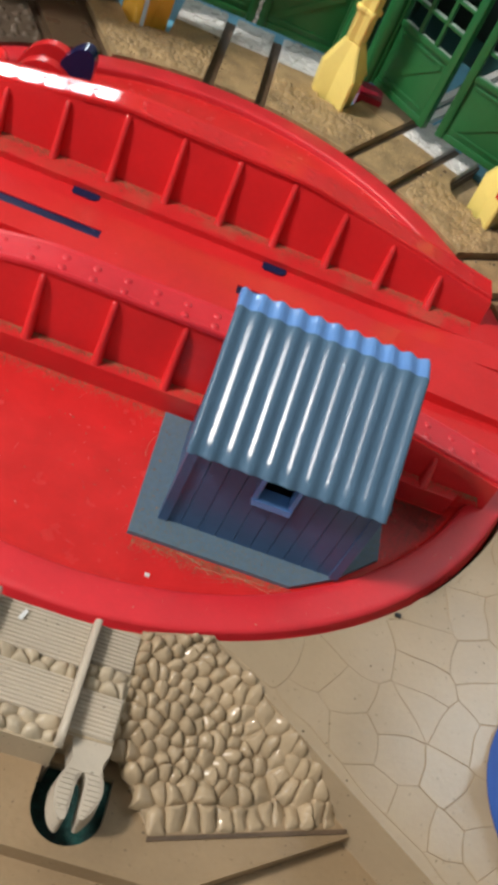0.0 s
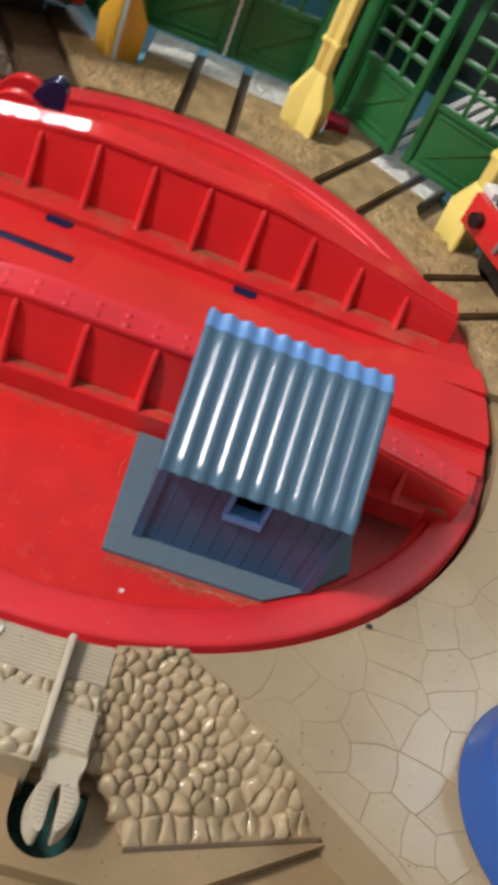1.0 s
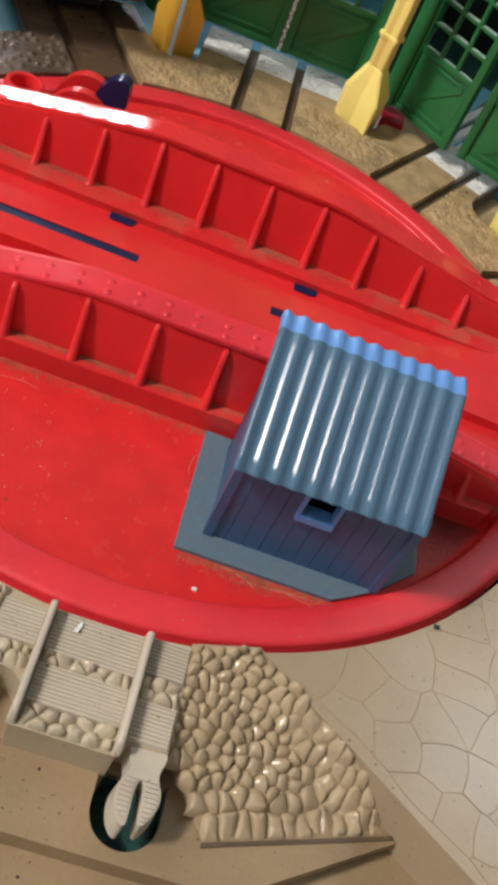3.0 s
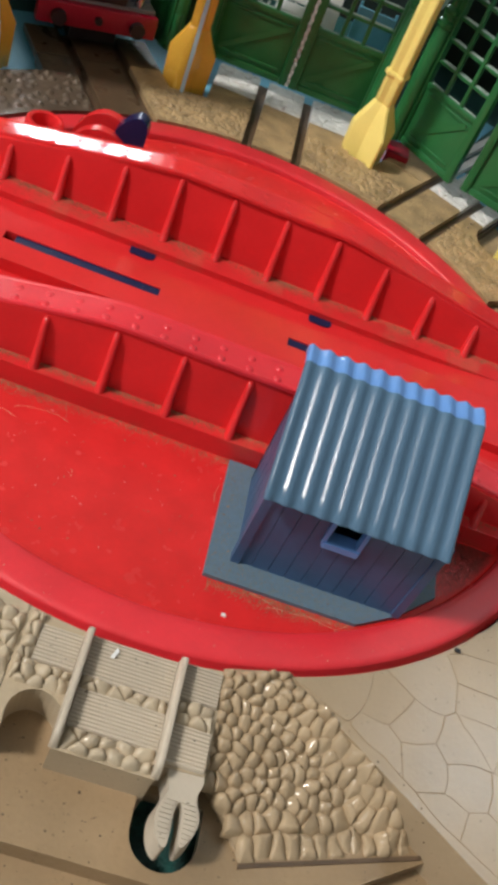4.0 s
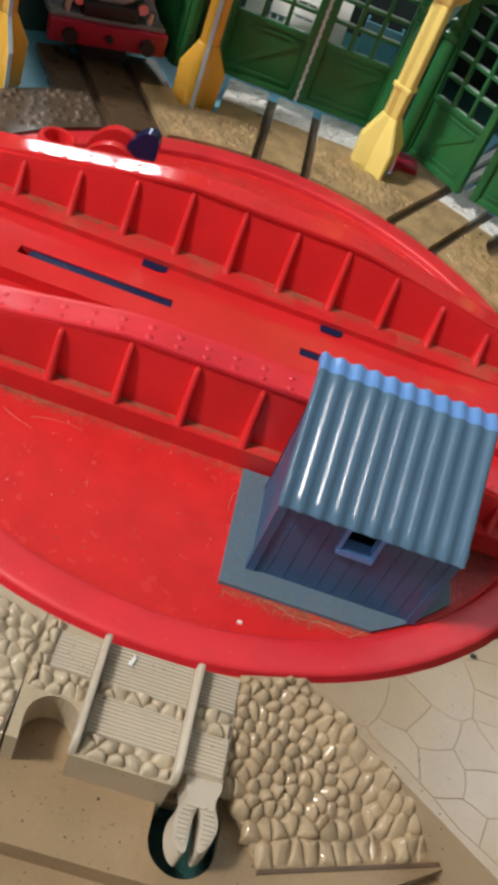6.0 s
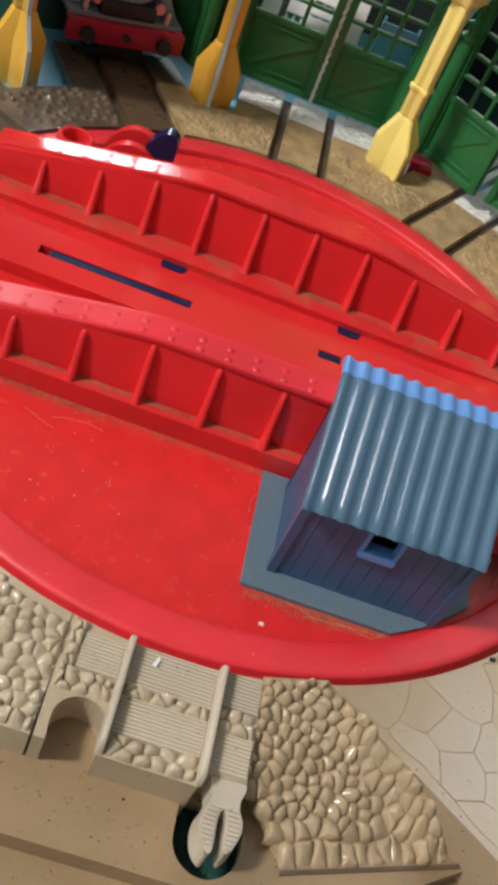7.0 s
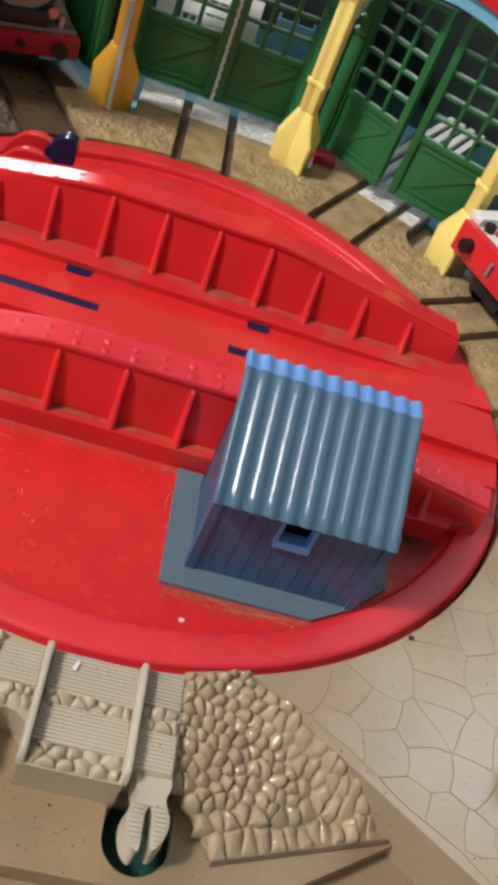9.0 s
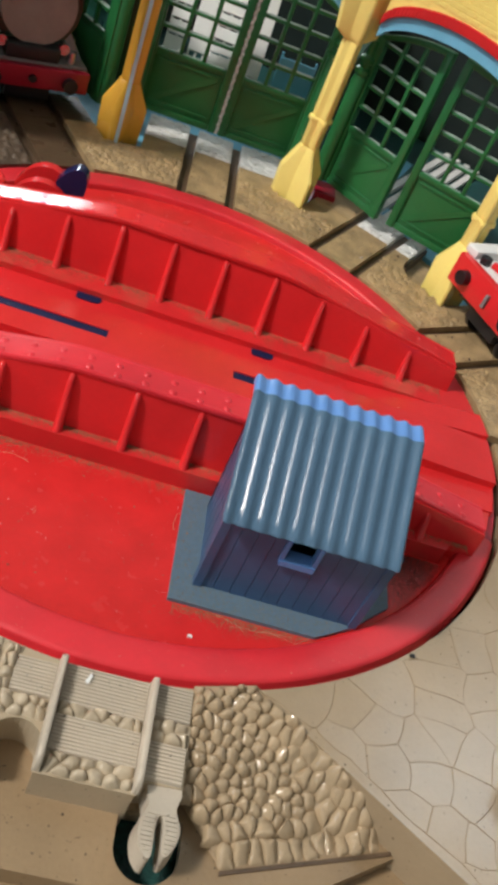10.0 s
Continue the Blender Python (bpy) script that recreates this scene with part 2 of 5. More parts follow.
def cells(seeds, reach, bound):
    """Voronoi cells of the seeds, each clipped to a box of that reach and to the bound's half planes."""
    made = []
    for i, (x, y) in enumerate(seeds):
        poly = [(x - reach, y - reach), (x + reach, y - reach), (x + reach, y + reach), (x - reach, y + reach)]
        for j, (u, v) in enumerate(seeds):
            if i != j and abs(u - x) < 2 * reach and abs(v - y) < 2 * reach and len(poly) > 2:
                poly = clip(poly, (x + u) / 2, (y + v) / 2, u - x, v - y)
        for px, py, nx, ny in bound:
            if len(poly) > 2:
                poly = clip(poly, px, py, nx, ny)
        made.append(poly if len(poly) > 2 else None)
    return made


def area(poly):
    return 0.5 * sum(a[0] * b[1] - b[0] * a[1] for a, b in zip(poly, poly[1:] + poly[:1]))


def shrunk(poly, k, cx=None, cy=None):
    if cx is None:
        cx, cy = sum(p[0] for p in poly) / len(poly), sum(p[1] for p in poly) / len(poly)
    return [(cx + (x - cx) * k, cy + (y - cy) * k) for x, y in poly]


def chaikin(poly, rounds=1):
    for _ in range(rounds):
        out = []
        for a, b in zip(poly, poly[1:] + poly[:1]):
            out += [(0.75 * a[0] + 0.25 * b[0], 0.75 * a[1] + 0.25 * b[1]), (0.25 * a[0] + 0.75 * b[0], 0.25 * a[1] + 0.75 * b[1])]
        poly = out
    return poly


def scatter(x0, x1, y0, y1, gap, rng, tries=4000):
    """Seeds no nearer to each other than a gap."""
    seeds = []
    for _ in range(tries):
        x, y = rng.uniform(x0, x1), rng.uniform(y0, y1)
        if all((x - u) ** 2 + (y - v) ** 2 > gap * gap for u, v in seeds):
            seeds.append((x, y))
    return seeds


# ---- the room ----
def room():
    lo, hi, floor_z, top = (-2.0, -1.8), (1.9, 1.8), -0.0165, 2.35

    def slab(name, plan, z0, z1, mat, label):
        bm = bmesh.new()
        prism(bm, [(x / CM, y / CM) for x, y in plan], z0 / CM, z1 / CM)
        return tagged(part(name, bm, mat), label, name.split("_")[0], kind="structure")

    slab("floor", [(lo[0], lo[1]), (hi[0], lo[1]), (hi[0], hi[1]), (lo[0], hi[1])], floor_z - 0.1, floor_z, CARPET, "dark green carpet under the toy railway")
    # ceiling with the skylight's opening
    bm = bmesh.new()
    for x0, x1, y0, y1 in ((lo[0], 1.11, lo[1], hi[1]), (1.77, hi[0], lo[1], hi[1]), (1.11, 1.77, lo[1], 1.07), (1.11, 1.77, 1.75, hi[1])):
        block(bm, x0 / CM, x1 / CM, y0 / CM, y1 / CM, top / CM, (top + 0.1) / CM)
    tagged(part("ceiling", bm, CEILING), "plain white painted room ceiling with a skylight", "ceiling", kind="structure")
    # walls; each opening has a glazing cross
    walls = (("wall_north", "x", hi[1], ((-1.04, -0.60, 0.59, 0.96),)), ("wall_south", "x", lo[1] - 0.1, ()), ("wall_west", "y", lo[0] - 0.1, ((-1.64, -1.0, 0.64, 1.36), (-0.74, -0.34, 1.87, 2.29))), ("wall_east", "y", hi[0], ((-0.06, 1.06, 0.87, 1.83),)))
    for name, along, wall, openings in walls:
        bm = bmesh.new()
        a, b = (lo[0] - 0.1, hi[0] + 0.1) if along == "x" else (lo[1], hi[1])
        blocks, start = [], a
        for w0, w1, z0, z1 in openings:
            mid, half = (w0 + w1) / 2, (z0 + z1) / 2
            blocks += [(start, w0, floor_z, top), (w0, w1, floor_z, z0), (w0, w1, z1, top), (w0, w1, half - 0.015, half + 0.015)]
            # one upright glazing bar, two in the north window
            for u in ((w0 * 2 + w1) / 3, (w0 + w1 * 2) / 3) if name == "wall_north" else (mid,):
                blocks.append((u - 0.02, u + 0.02, z0, z1))
            start = w1
        blocks.append((start, b, floor_z, top))
        for p, q, u, v in blocks:
            if along == "x":
                block(bm, p / CM, q / CM, wall / CM, (wall + 0.1) / CM, u / CM, v / CM)
            else:
                block(bm, wall / CM, (wall + 0.1) / CM, p / CM, q / CM, u / CM, v / CM)
        tagged(part(name, bm, WALL), "plain painted room wall with window openings" if openings else "plain painted room wall", "wall", kind="structure")


room()


# ---- the base board and its ground ----
TRACKS = [120.4, 90.9, 61.2, 31.5, 1.8]  # directions of the tracks that leave the turntable
base = thing("base_board", (0, 0, -1.64), "tan moulded plastic base of a toy railway, dusty", "toy base", kind="structure")


def on(theta, r, s):
    """The plan point r along and s to the left of a track."""
    c, n = (math.cos(radians(theta)), math.sin(radians(theta))), (-math.sin(radians(theta)), math.cos(radians(theta)))
    return CX + r * c[0] + s * n[0], CY + r * c[1] + s * n[1]


def edge_r(r, s):
    return math.sqrt(max(0.0, r * r - s * s))


def angle_at(p):
    return math.degrees(math.atan2(p[1] - CY, p[0] - CX))


def side(theta, sign):
    """How far the ground reaches beside a track at the shed's mouth."""
    if 50 < theta < 70 and sign < 0:
        return 1.8
    return 2.8 if 50 < theta < 100 else 2.3


def ground_ring():
    inner, outer, far = 10.34, 12.75, 15.7
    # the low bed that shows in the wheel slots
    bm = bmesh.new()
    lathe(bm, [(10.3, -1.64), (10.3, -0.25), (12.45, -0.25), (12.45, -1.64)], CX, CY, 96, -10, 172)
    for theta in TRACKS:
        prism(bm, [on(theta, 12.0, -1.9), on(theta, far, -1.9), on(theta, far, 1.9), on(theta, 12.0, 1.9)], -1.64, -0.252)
    part("slot_bed", bm, GROOVE_BROWN, base, "dark brown bottom of the wheel slots")
    rng = random.Random(31)
    for theta in TRACKS:
        bm = bmesh.new()
        prism(bm, [on(theta, edge_r(inner, 0.74), -0.74), on(theta, 13.7, -0.74), on(theta, 13.7, 0.74), on(theta, edge_r(inner, 0.74), 0.74), on(theta, inner, 0)], -0.25, 0)
        part("track_bed", bevelled(bm, 0.05, 2), DARK_BROWN if theta > 120 else SAND, base)
        # slabs at the shed's mouth, one between the slots and one outside each, with flat stones in worn white paint
        for s0, s1 in ((-0.74, 0.74), (1.12, side(theta, 1)), (-side(theta, -1), -1.12)):
            bm = bmesh.new()
            prism(bm, [on(theta, 13.74, s0), on(theta, far, s0), on(theta, far, s1), on(theta, 13.74, s1)], -0.25, 0.0)
            bare = theta < 50 or (theta < 70 and s0 > 1)
            slab = part("slab", bevelled(bm, 0.06, 2), DARK_BROWN if theta > 120 else SAND if bare else WORN, base)
            if theta > 120 or bare:
                continue
            seeds = scatter(13.78, far, s0 + 0.02, s1 - 0.02, 0.3, rng, 400)
            for poly in cells(seeds, 0.5, [(13.8, 0, -1, 0), (far, 0, 1, 0), (0, s0 + 0.03, 0, -1), (0, s1 - 0.03, 0, 1)]):
                if not poly or area(poly) < 0.03 or rng.random() < 0.1:
                    continue
                bm = bmesh.new()
                low = shrunk(poly, 0.97)
                top = shrunk(chaikin(poly, 1), 0.86)
                high = rng.uniform(0.025, 0.06)
                a = [bm.verts.new((*on(theta, u, v), -0.005)) for u, v in chaikin(low, 1)]
                b = [bm.verts.new((*on(theta, u, v), high + rng.uniform(-0.006, 0.006))) for u, v in top]
                bm.faces.new(b)
                for i in range(len(a)):
                    j = (i + 1) % len(a)
                    bm.faces.new((a[i], a[j], b[j], b[i]))
                part("stone", bm, WORN, slab, "flat stone with worn white paint")
    ends = TRACKS[::-1]
    for a, b in zip([-28.0] + ends, ends + [152.0]):
        if a == -28.0:
            continue
        s = 1.12
        plan = [on(a, edge_r(inner, s), s), on(a, 13.7, s), on(a, 13.7, side(a, 1)), on(a, edge_r(outer, side(a, 1)), side(a, 1))]
        k = side(b, -1)
        # beside one track the ground is scooped out round the pillar
        scoop = [on(b, r, s2) for r, s2 in ((11.95, -3.5), (12.03, -3.0), (12.2, -2.55), (12.48, -2.16), (12.85, -1.9), (13.25, -1.8))] if k < 2 else [on(b, edge_r(outer, k), -k)]
        p, q = angle_at(plan[-1]), angle_at(scoop[0])
        plan += arc(CX, CY, outer, p, q, 8)[1:-1]
        plan += scoop + [on(b, 13.7, -k), on(b, 13.7, -s), on(b, edge_r(inner, s), -s)]
        p, q = angle_at(plan[-1]), angle_at(plan[0])
        plan += arc(CX, CY, inner, p, q, 14)[1:-1]
        bm = bmesh.new()
        prism(bm, plan, -1.64, 0)
        part("ground_sector", bm, SHADED_PEBBLE if b > 140 else SAND, base)


ground_ring()

# lower floor with the opening round the coupling, and the lip in front of it
FLOOR_Z, LIP_Z = -0.9, -1.45


def lower_floor():
    cx, cy, hw = -5.33, -5.27, 0.63
    hole = [(cx - hw, -4.62)] + arc(cx, cy, hw, 180, 360, 20) + [(cx + hw, -4.62)]
    rect = (-7.2, -3.6, -6.02, -4.2)

    def outward(p):
        dx, dy = p[0] - cx, p[1] - (cy + 0.1)
        k = min(((rect[1] - cx) / dx) if dx > 0 else ((rect[0] - cx) / dx) if dx < 0 else 1e9, ((rect[3] - cy - 0.1) / dy) if dy > 0 else ((rect[2] - cy - 0.1) / dy) if dy < 0 else 1e9)
        return cx + dx * k, cy + 0.1 + dy * k

    corners = [(rect[0], rect[2]), (rect[1], rect[2]), (rect[1], rect[3]), (rect[0], rect[3])]
    dense = []
    for a, b in zip(hole, hole[1:] + hole[:1]):
        for k in range(4):
            dense.append((a[0] + (b[0] - a[0]) * k / 4, a[1] + (b[1] - a[1]) * k / 4))
    bm = bmesh.new()
    top_in = [bm.verts.new((x, y, FLOOR_Z)) for x, y in dense]
    low_in = [bm.verts.new((x, y, FLOOR_Z - 0.18)) for x, y in dense]
    out_pts = [outward(p) for p in dense]
    for c in corners:
        near = min(range(len(out_pts)), key=lambda i: (out_pts[i][0] - c[0]) ** 2 + (out_pts[i][1] - c[1]) ** 2)
        out_pts[near] = c
    out = [bm.verts.new((x, y, FLOOR_Z)) for x, y in out_pts]
    n = len(dense)
    for i in range(n):
        j = (i + 1) % n
        bm.faces.new((top_in[i], top_in[j], out[j], out[i]))
        bm.faces.new((low_in[i], low_in[j], top_in[j], top_in[i]))
    for x0, x1, y0, y1 in ((-17, -7.2, -6.02, -1.0), (-7.2, -3.6, -4.2, -1.0)):
        block(bm, x0, x1, y0, y1, FLOOR_Z - 0.18, FLOOR_Z)
    prism(bm, [(-3.6, -6.02), (-3.2, -5.96), (-0.3, -4.25), (0.6, -3.72), (-3.6, -1.0)], FLOOR_Z - 0.4, lambda x, y: FLOOR_Z - 0.045 * max(0.0, x + 3.6))
    part("lower_floor", bm, FLOOR_TAN, base, "smooth tan moulded floor round the coupling opening")
    # the riser and the lip below it
    bm = bmesh.new()
    block(bm, -17, -7.2, -6.12, -5.9, -1.64, FLOOR_Z - 0.005)
    block(bm, -7.2, -3.6, -6.12, -6.0, -1.64, FLOOR_Z - 0.005)
    prism(bm, [(-3.6, -6.12), (-3.2, -6.06), (-0.3, -4.34), (0.7, -3.75), (0.6, -3.6), (-0.35, -4.2), (-3.25, -5.9), (-3.6, -6.0)], -1.64, lambda x, y: FLOOR_Z - 0.005 - 0.045 * max(0.0, x + 3.6))
    part("riser", bm, FLOOR_TAN, base)
    bm = bmesh.new()
    prism(bm, [(-17, -8.5), (6.0, -8.5), (2.2, -5.0), (0.5, -3.0), (-0.35, -4.25), (-3.25, -5.95), (-17, -6.1)], -1.64, LIP_Z)
    part("lip", bm, FLOOR_TAN, base, "gritty tan plastic lip along the edge")


lower_floor()


def warp(poly, size, wave):
    """Bends the sides of a plan by a slow field, the same for neighbours that share a side."""
    out = []
    for (ax, ay), (bx, by) in zip(poly, poly[1:] + poly[:1]):
        n = max(1, round(math.hypot(bx - ax, by - ay) / wave * 4))
        for i in range(n):
            x, y = ax + (bx - ax) * i / n, ay + (by - ay) * i / n
            u, v = x * 6.283 / wave, y * 6.283 / wave
            out.append((x + size * (math.sin(0.9 * v + 1.3) + 0.6 * math.sin(0.37 * u + 1.9 * v)), y + size * (math.sin(0.8 * u + 0.4) + 0.6 * math.sin(1.7 * u - 0.5 * v))))
    return out


def flagstones():
    left = [(-3.61, -1.86), (6.0, -8.55)]
    plan = arc(CX, CY, 10.36, -72.2, -1.2, 40) + [(5.5, 5.7), (14, 5.7), (14, -8.55), left[1]]
    bm = bmesh.new()
    prism(bm, plan, -1.64, -0.022)
    sheet = part("flagstone_bed", bm, SLAB, base, "smooth tan flagstone area")
    rng = random.Random(11)
    # the stones' middles beside the turntable, then stones drawn out along one diagonal further off
    near = [(-2.77, -1.89), (-0.72, -1.02), (-1.5, -1.78), (-1.75, -2.86), (-0.97, -2.09), (0.72, -0.41), (0.68, -1.32), (0.64, -1.88), (0.12, -2.31), (0.19, -3.0), (-0.73, -2.86), (-0.39, -3.88), (1.16, -3.19), (1.38, -2.15), (2.08, -1.28), (1.86, -0.55), (3.09, 0.02), (2.77, -1.44), (2.16, -2.3), (1.64, -3.57), (1.17, -4.23), (1.89, -4.29), (2.61, -4.3), (0.6, -4.09), (1.18, -4.96), (2.28, -4.89), (0.64, 0.41), (1.57, 0.65), (2.63, 0.69), (3.31, 1.39), (3.49, 2.06)]
    lean = radians(38)
    seeds = [(u * 1.8 * math.cos(lean) - v * 0.72 * math.sin(lean), u * 1.8 * math.sin(lean) + v * 0.72 * math.cos(lean)) for u, v in scatter(-9, 9, -14, 10, 0.60, rng, 9000) if rng.random() < 0.8]
    seeds = near + [(x, y) for x, y in seeds if -4 < x < 9 and -8.5 < y < 5.6 and min(math.hypot(x - u, y - v) for u, v in near) > 0.85]
    dx, dy = left[1][0] - left[0][0], left[1][1] - left[0][1]
    k = math.hypot(dx, dy)
    nx, ny = dy / k, -dx / k  # to the left of the edge, off the stones
    bound = [(left[0][0] + 0.12, left[0][1] + 0.12, nx, ny), (0, 5.55, 0, 1)]
    for poly in cells(seeds, 1.6, bound):
        if not poly or area(poly) < 0.15:
            continue
        far = min(math.hypot(x - CX, y - CY) for x, y in poly)
        mid = sum(math.hypot(x - CX, y - CY) for x, y in poly) / len(poly)
        if far < 10.4:
            # stones that run under the turntable's rim end there
            poly = [(x, y) if math.hypot(x - CX, y - CY) > 10.42 else (CX + (x - CX) * 10.42 / math.hypot(x - CX, y - CY), CY + (y - CY) * 10.42 / math.hypot(x - CX, y - CY)) for x, y in poly]
            if mid < 10.3 or area(poly) < 0.1:
                continue
        poly = warp(poly, 0.04, 1.5)
        cx, cy = sum(p[0] for p in poly) / len(poly), sum(p[1] for p in poly) / len(poly)
        size = math.sqrt(area(poly))
        bm = bmesh.new()
        lift = rng.uniform(-0.006, 0.006)
        tx, ty = rng.uniform(-0.012, 0.012), rng.uniform(-0.012, 0.012)
        rings = []
        for k, z in ((1.0, -0.015), (1 - 0.005 / size, -0.01), (1 - 0.014 / size, -0.002), (1 - 0.03 / size, 0.0)):
            rings.append([bm.verts.new((x, y, z + lift + tx * (x - cx) + ty * (y - cy) if z > -0.03 else z)) for x, y in shrunk(poly, k, cx, cy)])
        for one, two in zip(rings, rings[1:]):
            for i in range(len(poly)):
                j = (i + 1) % len(poly)
                bm.faces.new((one[i], one[j], two[j], two[i]))
        bm.faces.new(rings[-1])
        bm.faces.new(rings[0][::-1])
        part("flagstone", bm, SLAB, sheet)


def pebble(bm, poly, z_of, high, rng):
    """One rounded cobble over a small plan, its crown a little off the middle."""
    poly = chaikin(warp(poly, 0.02, 0.55), 1)
    mx, my = sum(p[0] for p in poly) / len(poly), sum(p[1] for p in poly) / len(poly)
    far = [math.hypot(x - mx, y - my) for x, y in poly]
    mean = sum(far) / len(far)
    # pull the corners in towards a round outline
    poly = [(mx + (x - mx) * (0.85 + 0.15 * mean / max(0.01, d)), my + (y - my) * (0.85 + 0.15 * mean / max(0.01, d))) for (x, y), d in zip(poly, far)]
    sx, sy = rng.uniform(-0.4, 0.4) * mean, rng.uniform(-0.4, 0.4) * mean
    tilt = (rng.uniform(-0.3, 0.3), rng.uniform(-0.3, 0.3))
    rings = []
    for k, h in ((1.16, -0.2), (1.03, 0.2), (0.86, 0.54), (0.61, 0.82), (0.31, 0.96)):
        ring = []
        for x, y in poly:
            u, v = mx + (x - mx) * k + sx * (1 - k), my + (y - my) * k + sy * (1 - k)
            ring.append(bm.verts.new((u, v, z_of(u, v) + high * h + (tilt[0] * (u - mx) + tilt[1] * (v - my)) * (h > 0.3))))
        rings.append(ring)
    for one, two in zip(rings, rings[1:]):
        for i in range(len(poly)):
            j = (i + 1) % len(poly)
            bm.faces.new((one[i], one[j], two[j], two[i]))
    tip = bm.verts.new((mx + sx, my + sy, z_of(mx + sx, my + sy) + high))
    for i in range(len(poly)):
        bm.faces.new((rings[-1][i], rings[-1][(i + 1) % len(poly)], tip))
    bm.faces.new(rings[0][::-1])


def wedge_z(x, y):
    plane = min(-0.02, -0.07 - 0.185 * (x + 3.53) + 0.2485 * (y + 1.9)) - 0.04
    # near the flagstones' edge the bank turns up to them, less and less along it
    away = (-(x + 3.61) * 0.571 - (y + 1.86) * 0.821)
    along = (x + 3.61) * 0.821 - (y + 1.86) * 0.571
    lift = max(0.0, 1 - away / 0.6) * min(1.0, max(0.0, (4.0 - along) / 1.6))
    z = plane + (-0.07 - plane) * lift if plane < -0.07 else plane
    # the lowest row of stones turns down to the kerb
    return max(z - 0.25 * max(0.0, 0.34 - kerb_gap(x, y)), foot_z(x) - 0.07)


def foot_z(x):
    """Height of the lower floor along the bank."""
    return FLOOR_Z - 0.045 * max(0.0, x + 3.6)


def kerb_gap(x, y):
    """How far a plan point of the bank lies above its kerb."""
    return (y + 5.36 - 0.332 * (x + 3.86)) / 1.054


def cobble_wedge():
    bm = bmesh.new()
    grid = [(-5.2 + 0.2 * i, -5.5 + 0.2 * j) for i in range(27) for j in range(20)]
    around = [(-5.02, 0, -1, 0), (-3.86, -5.39, 0.332, -1), (-5.0, -2.2, -0.3, 1), (-3.61, -1.87, 0.571, 0.821), (-4.45, -4.66, -0.77, -0.64)]
    for poly in cells(grid, 0.15, around):
        if poly:
            prism(bm, poly, -1.64, lambda x, y: wedge_z(x, y) + 0.02)
    bmesh.ops.remove_doubles(bm, verts=bm.verts, dist=0.0005)
    bed = part("cobble_bank", bm, STONE, base, "sloping bank of moulded tan cobbles")
    rng = random.Random(5)
    seeds = [(x, y) for x, y in scatter(-5.3, 0.0, -5.7, -1.6, 0.205, rng, 12000) if kerb_gap(x, y) > 0.52 and rng.random() < 0.93]
    u = -4.3
    while u < 0.2:
        v = rng.uniform(0.2, 0.26)
        seeds.append((u - 0.295 * v, -5.36 + 0.332 * (u + 3.86) + 0.95 * v))
        u += rng.uniform(0.2, 0.33)
    bound = [(-5.0, 0, -1, 0), (-3.86, -5.36, 0.332, -1), (-5.0, -2.26, -0.3, 1)]
    edge = ((-3.6, -1.9), (-0.3, -4.2))
    ex, ey = edge[1][0] - edge[0][0], edge[1][1] - edge[0][1]
    bound.append((edge[0][0], edge[0][1], -ey, ex))
    for poly in cells(seeds, 0.42, bound):
        if not poly or area(poly) < 0.025:
            continue
        cx, cy = sum(p[0] for p in poly) / len(poly), sum(p[1] for p in poly) / len(poly)
        if cy < -4.45 and cx < -4.45 + (-(cy + 4.62)) * 0.8:
            continue
        bm = bmesh.new()
        pebble(bm, poly, wedge_z, rng.uniform(0.12, 0.23), rng)
        part("cobblestone", bm, STONE, bed, smooth=80)
    # the thin kerb under the cobbles, coloured dark for the shadow line there
    bm = bmesh.new()
    prism(bm, [(-3.92, -5.385), (-0.3, -4.19), (-0.3, -4.27), (-3.92, -5.465)], -1.6, lambda x, y: foot_z(x) + 0.05)
    part("kerb", bm, GROOVE_BROWN, bed, "dusty kerb, darkened for the shadow line under the cobbles")


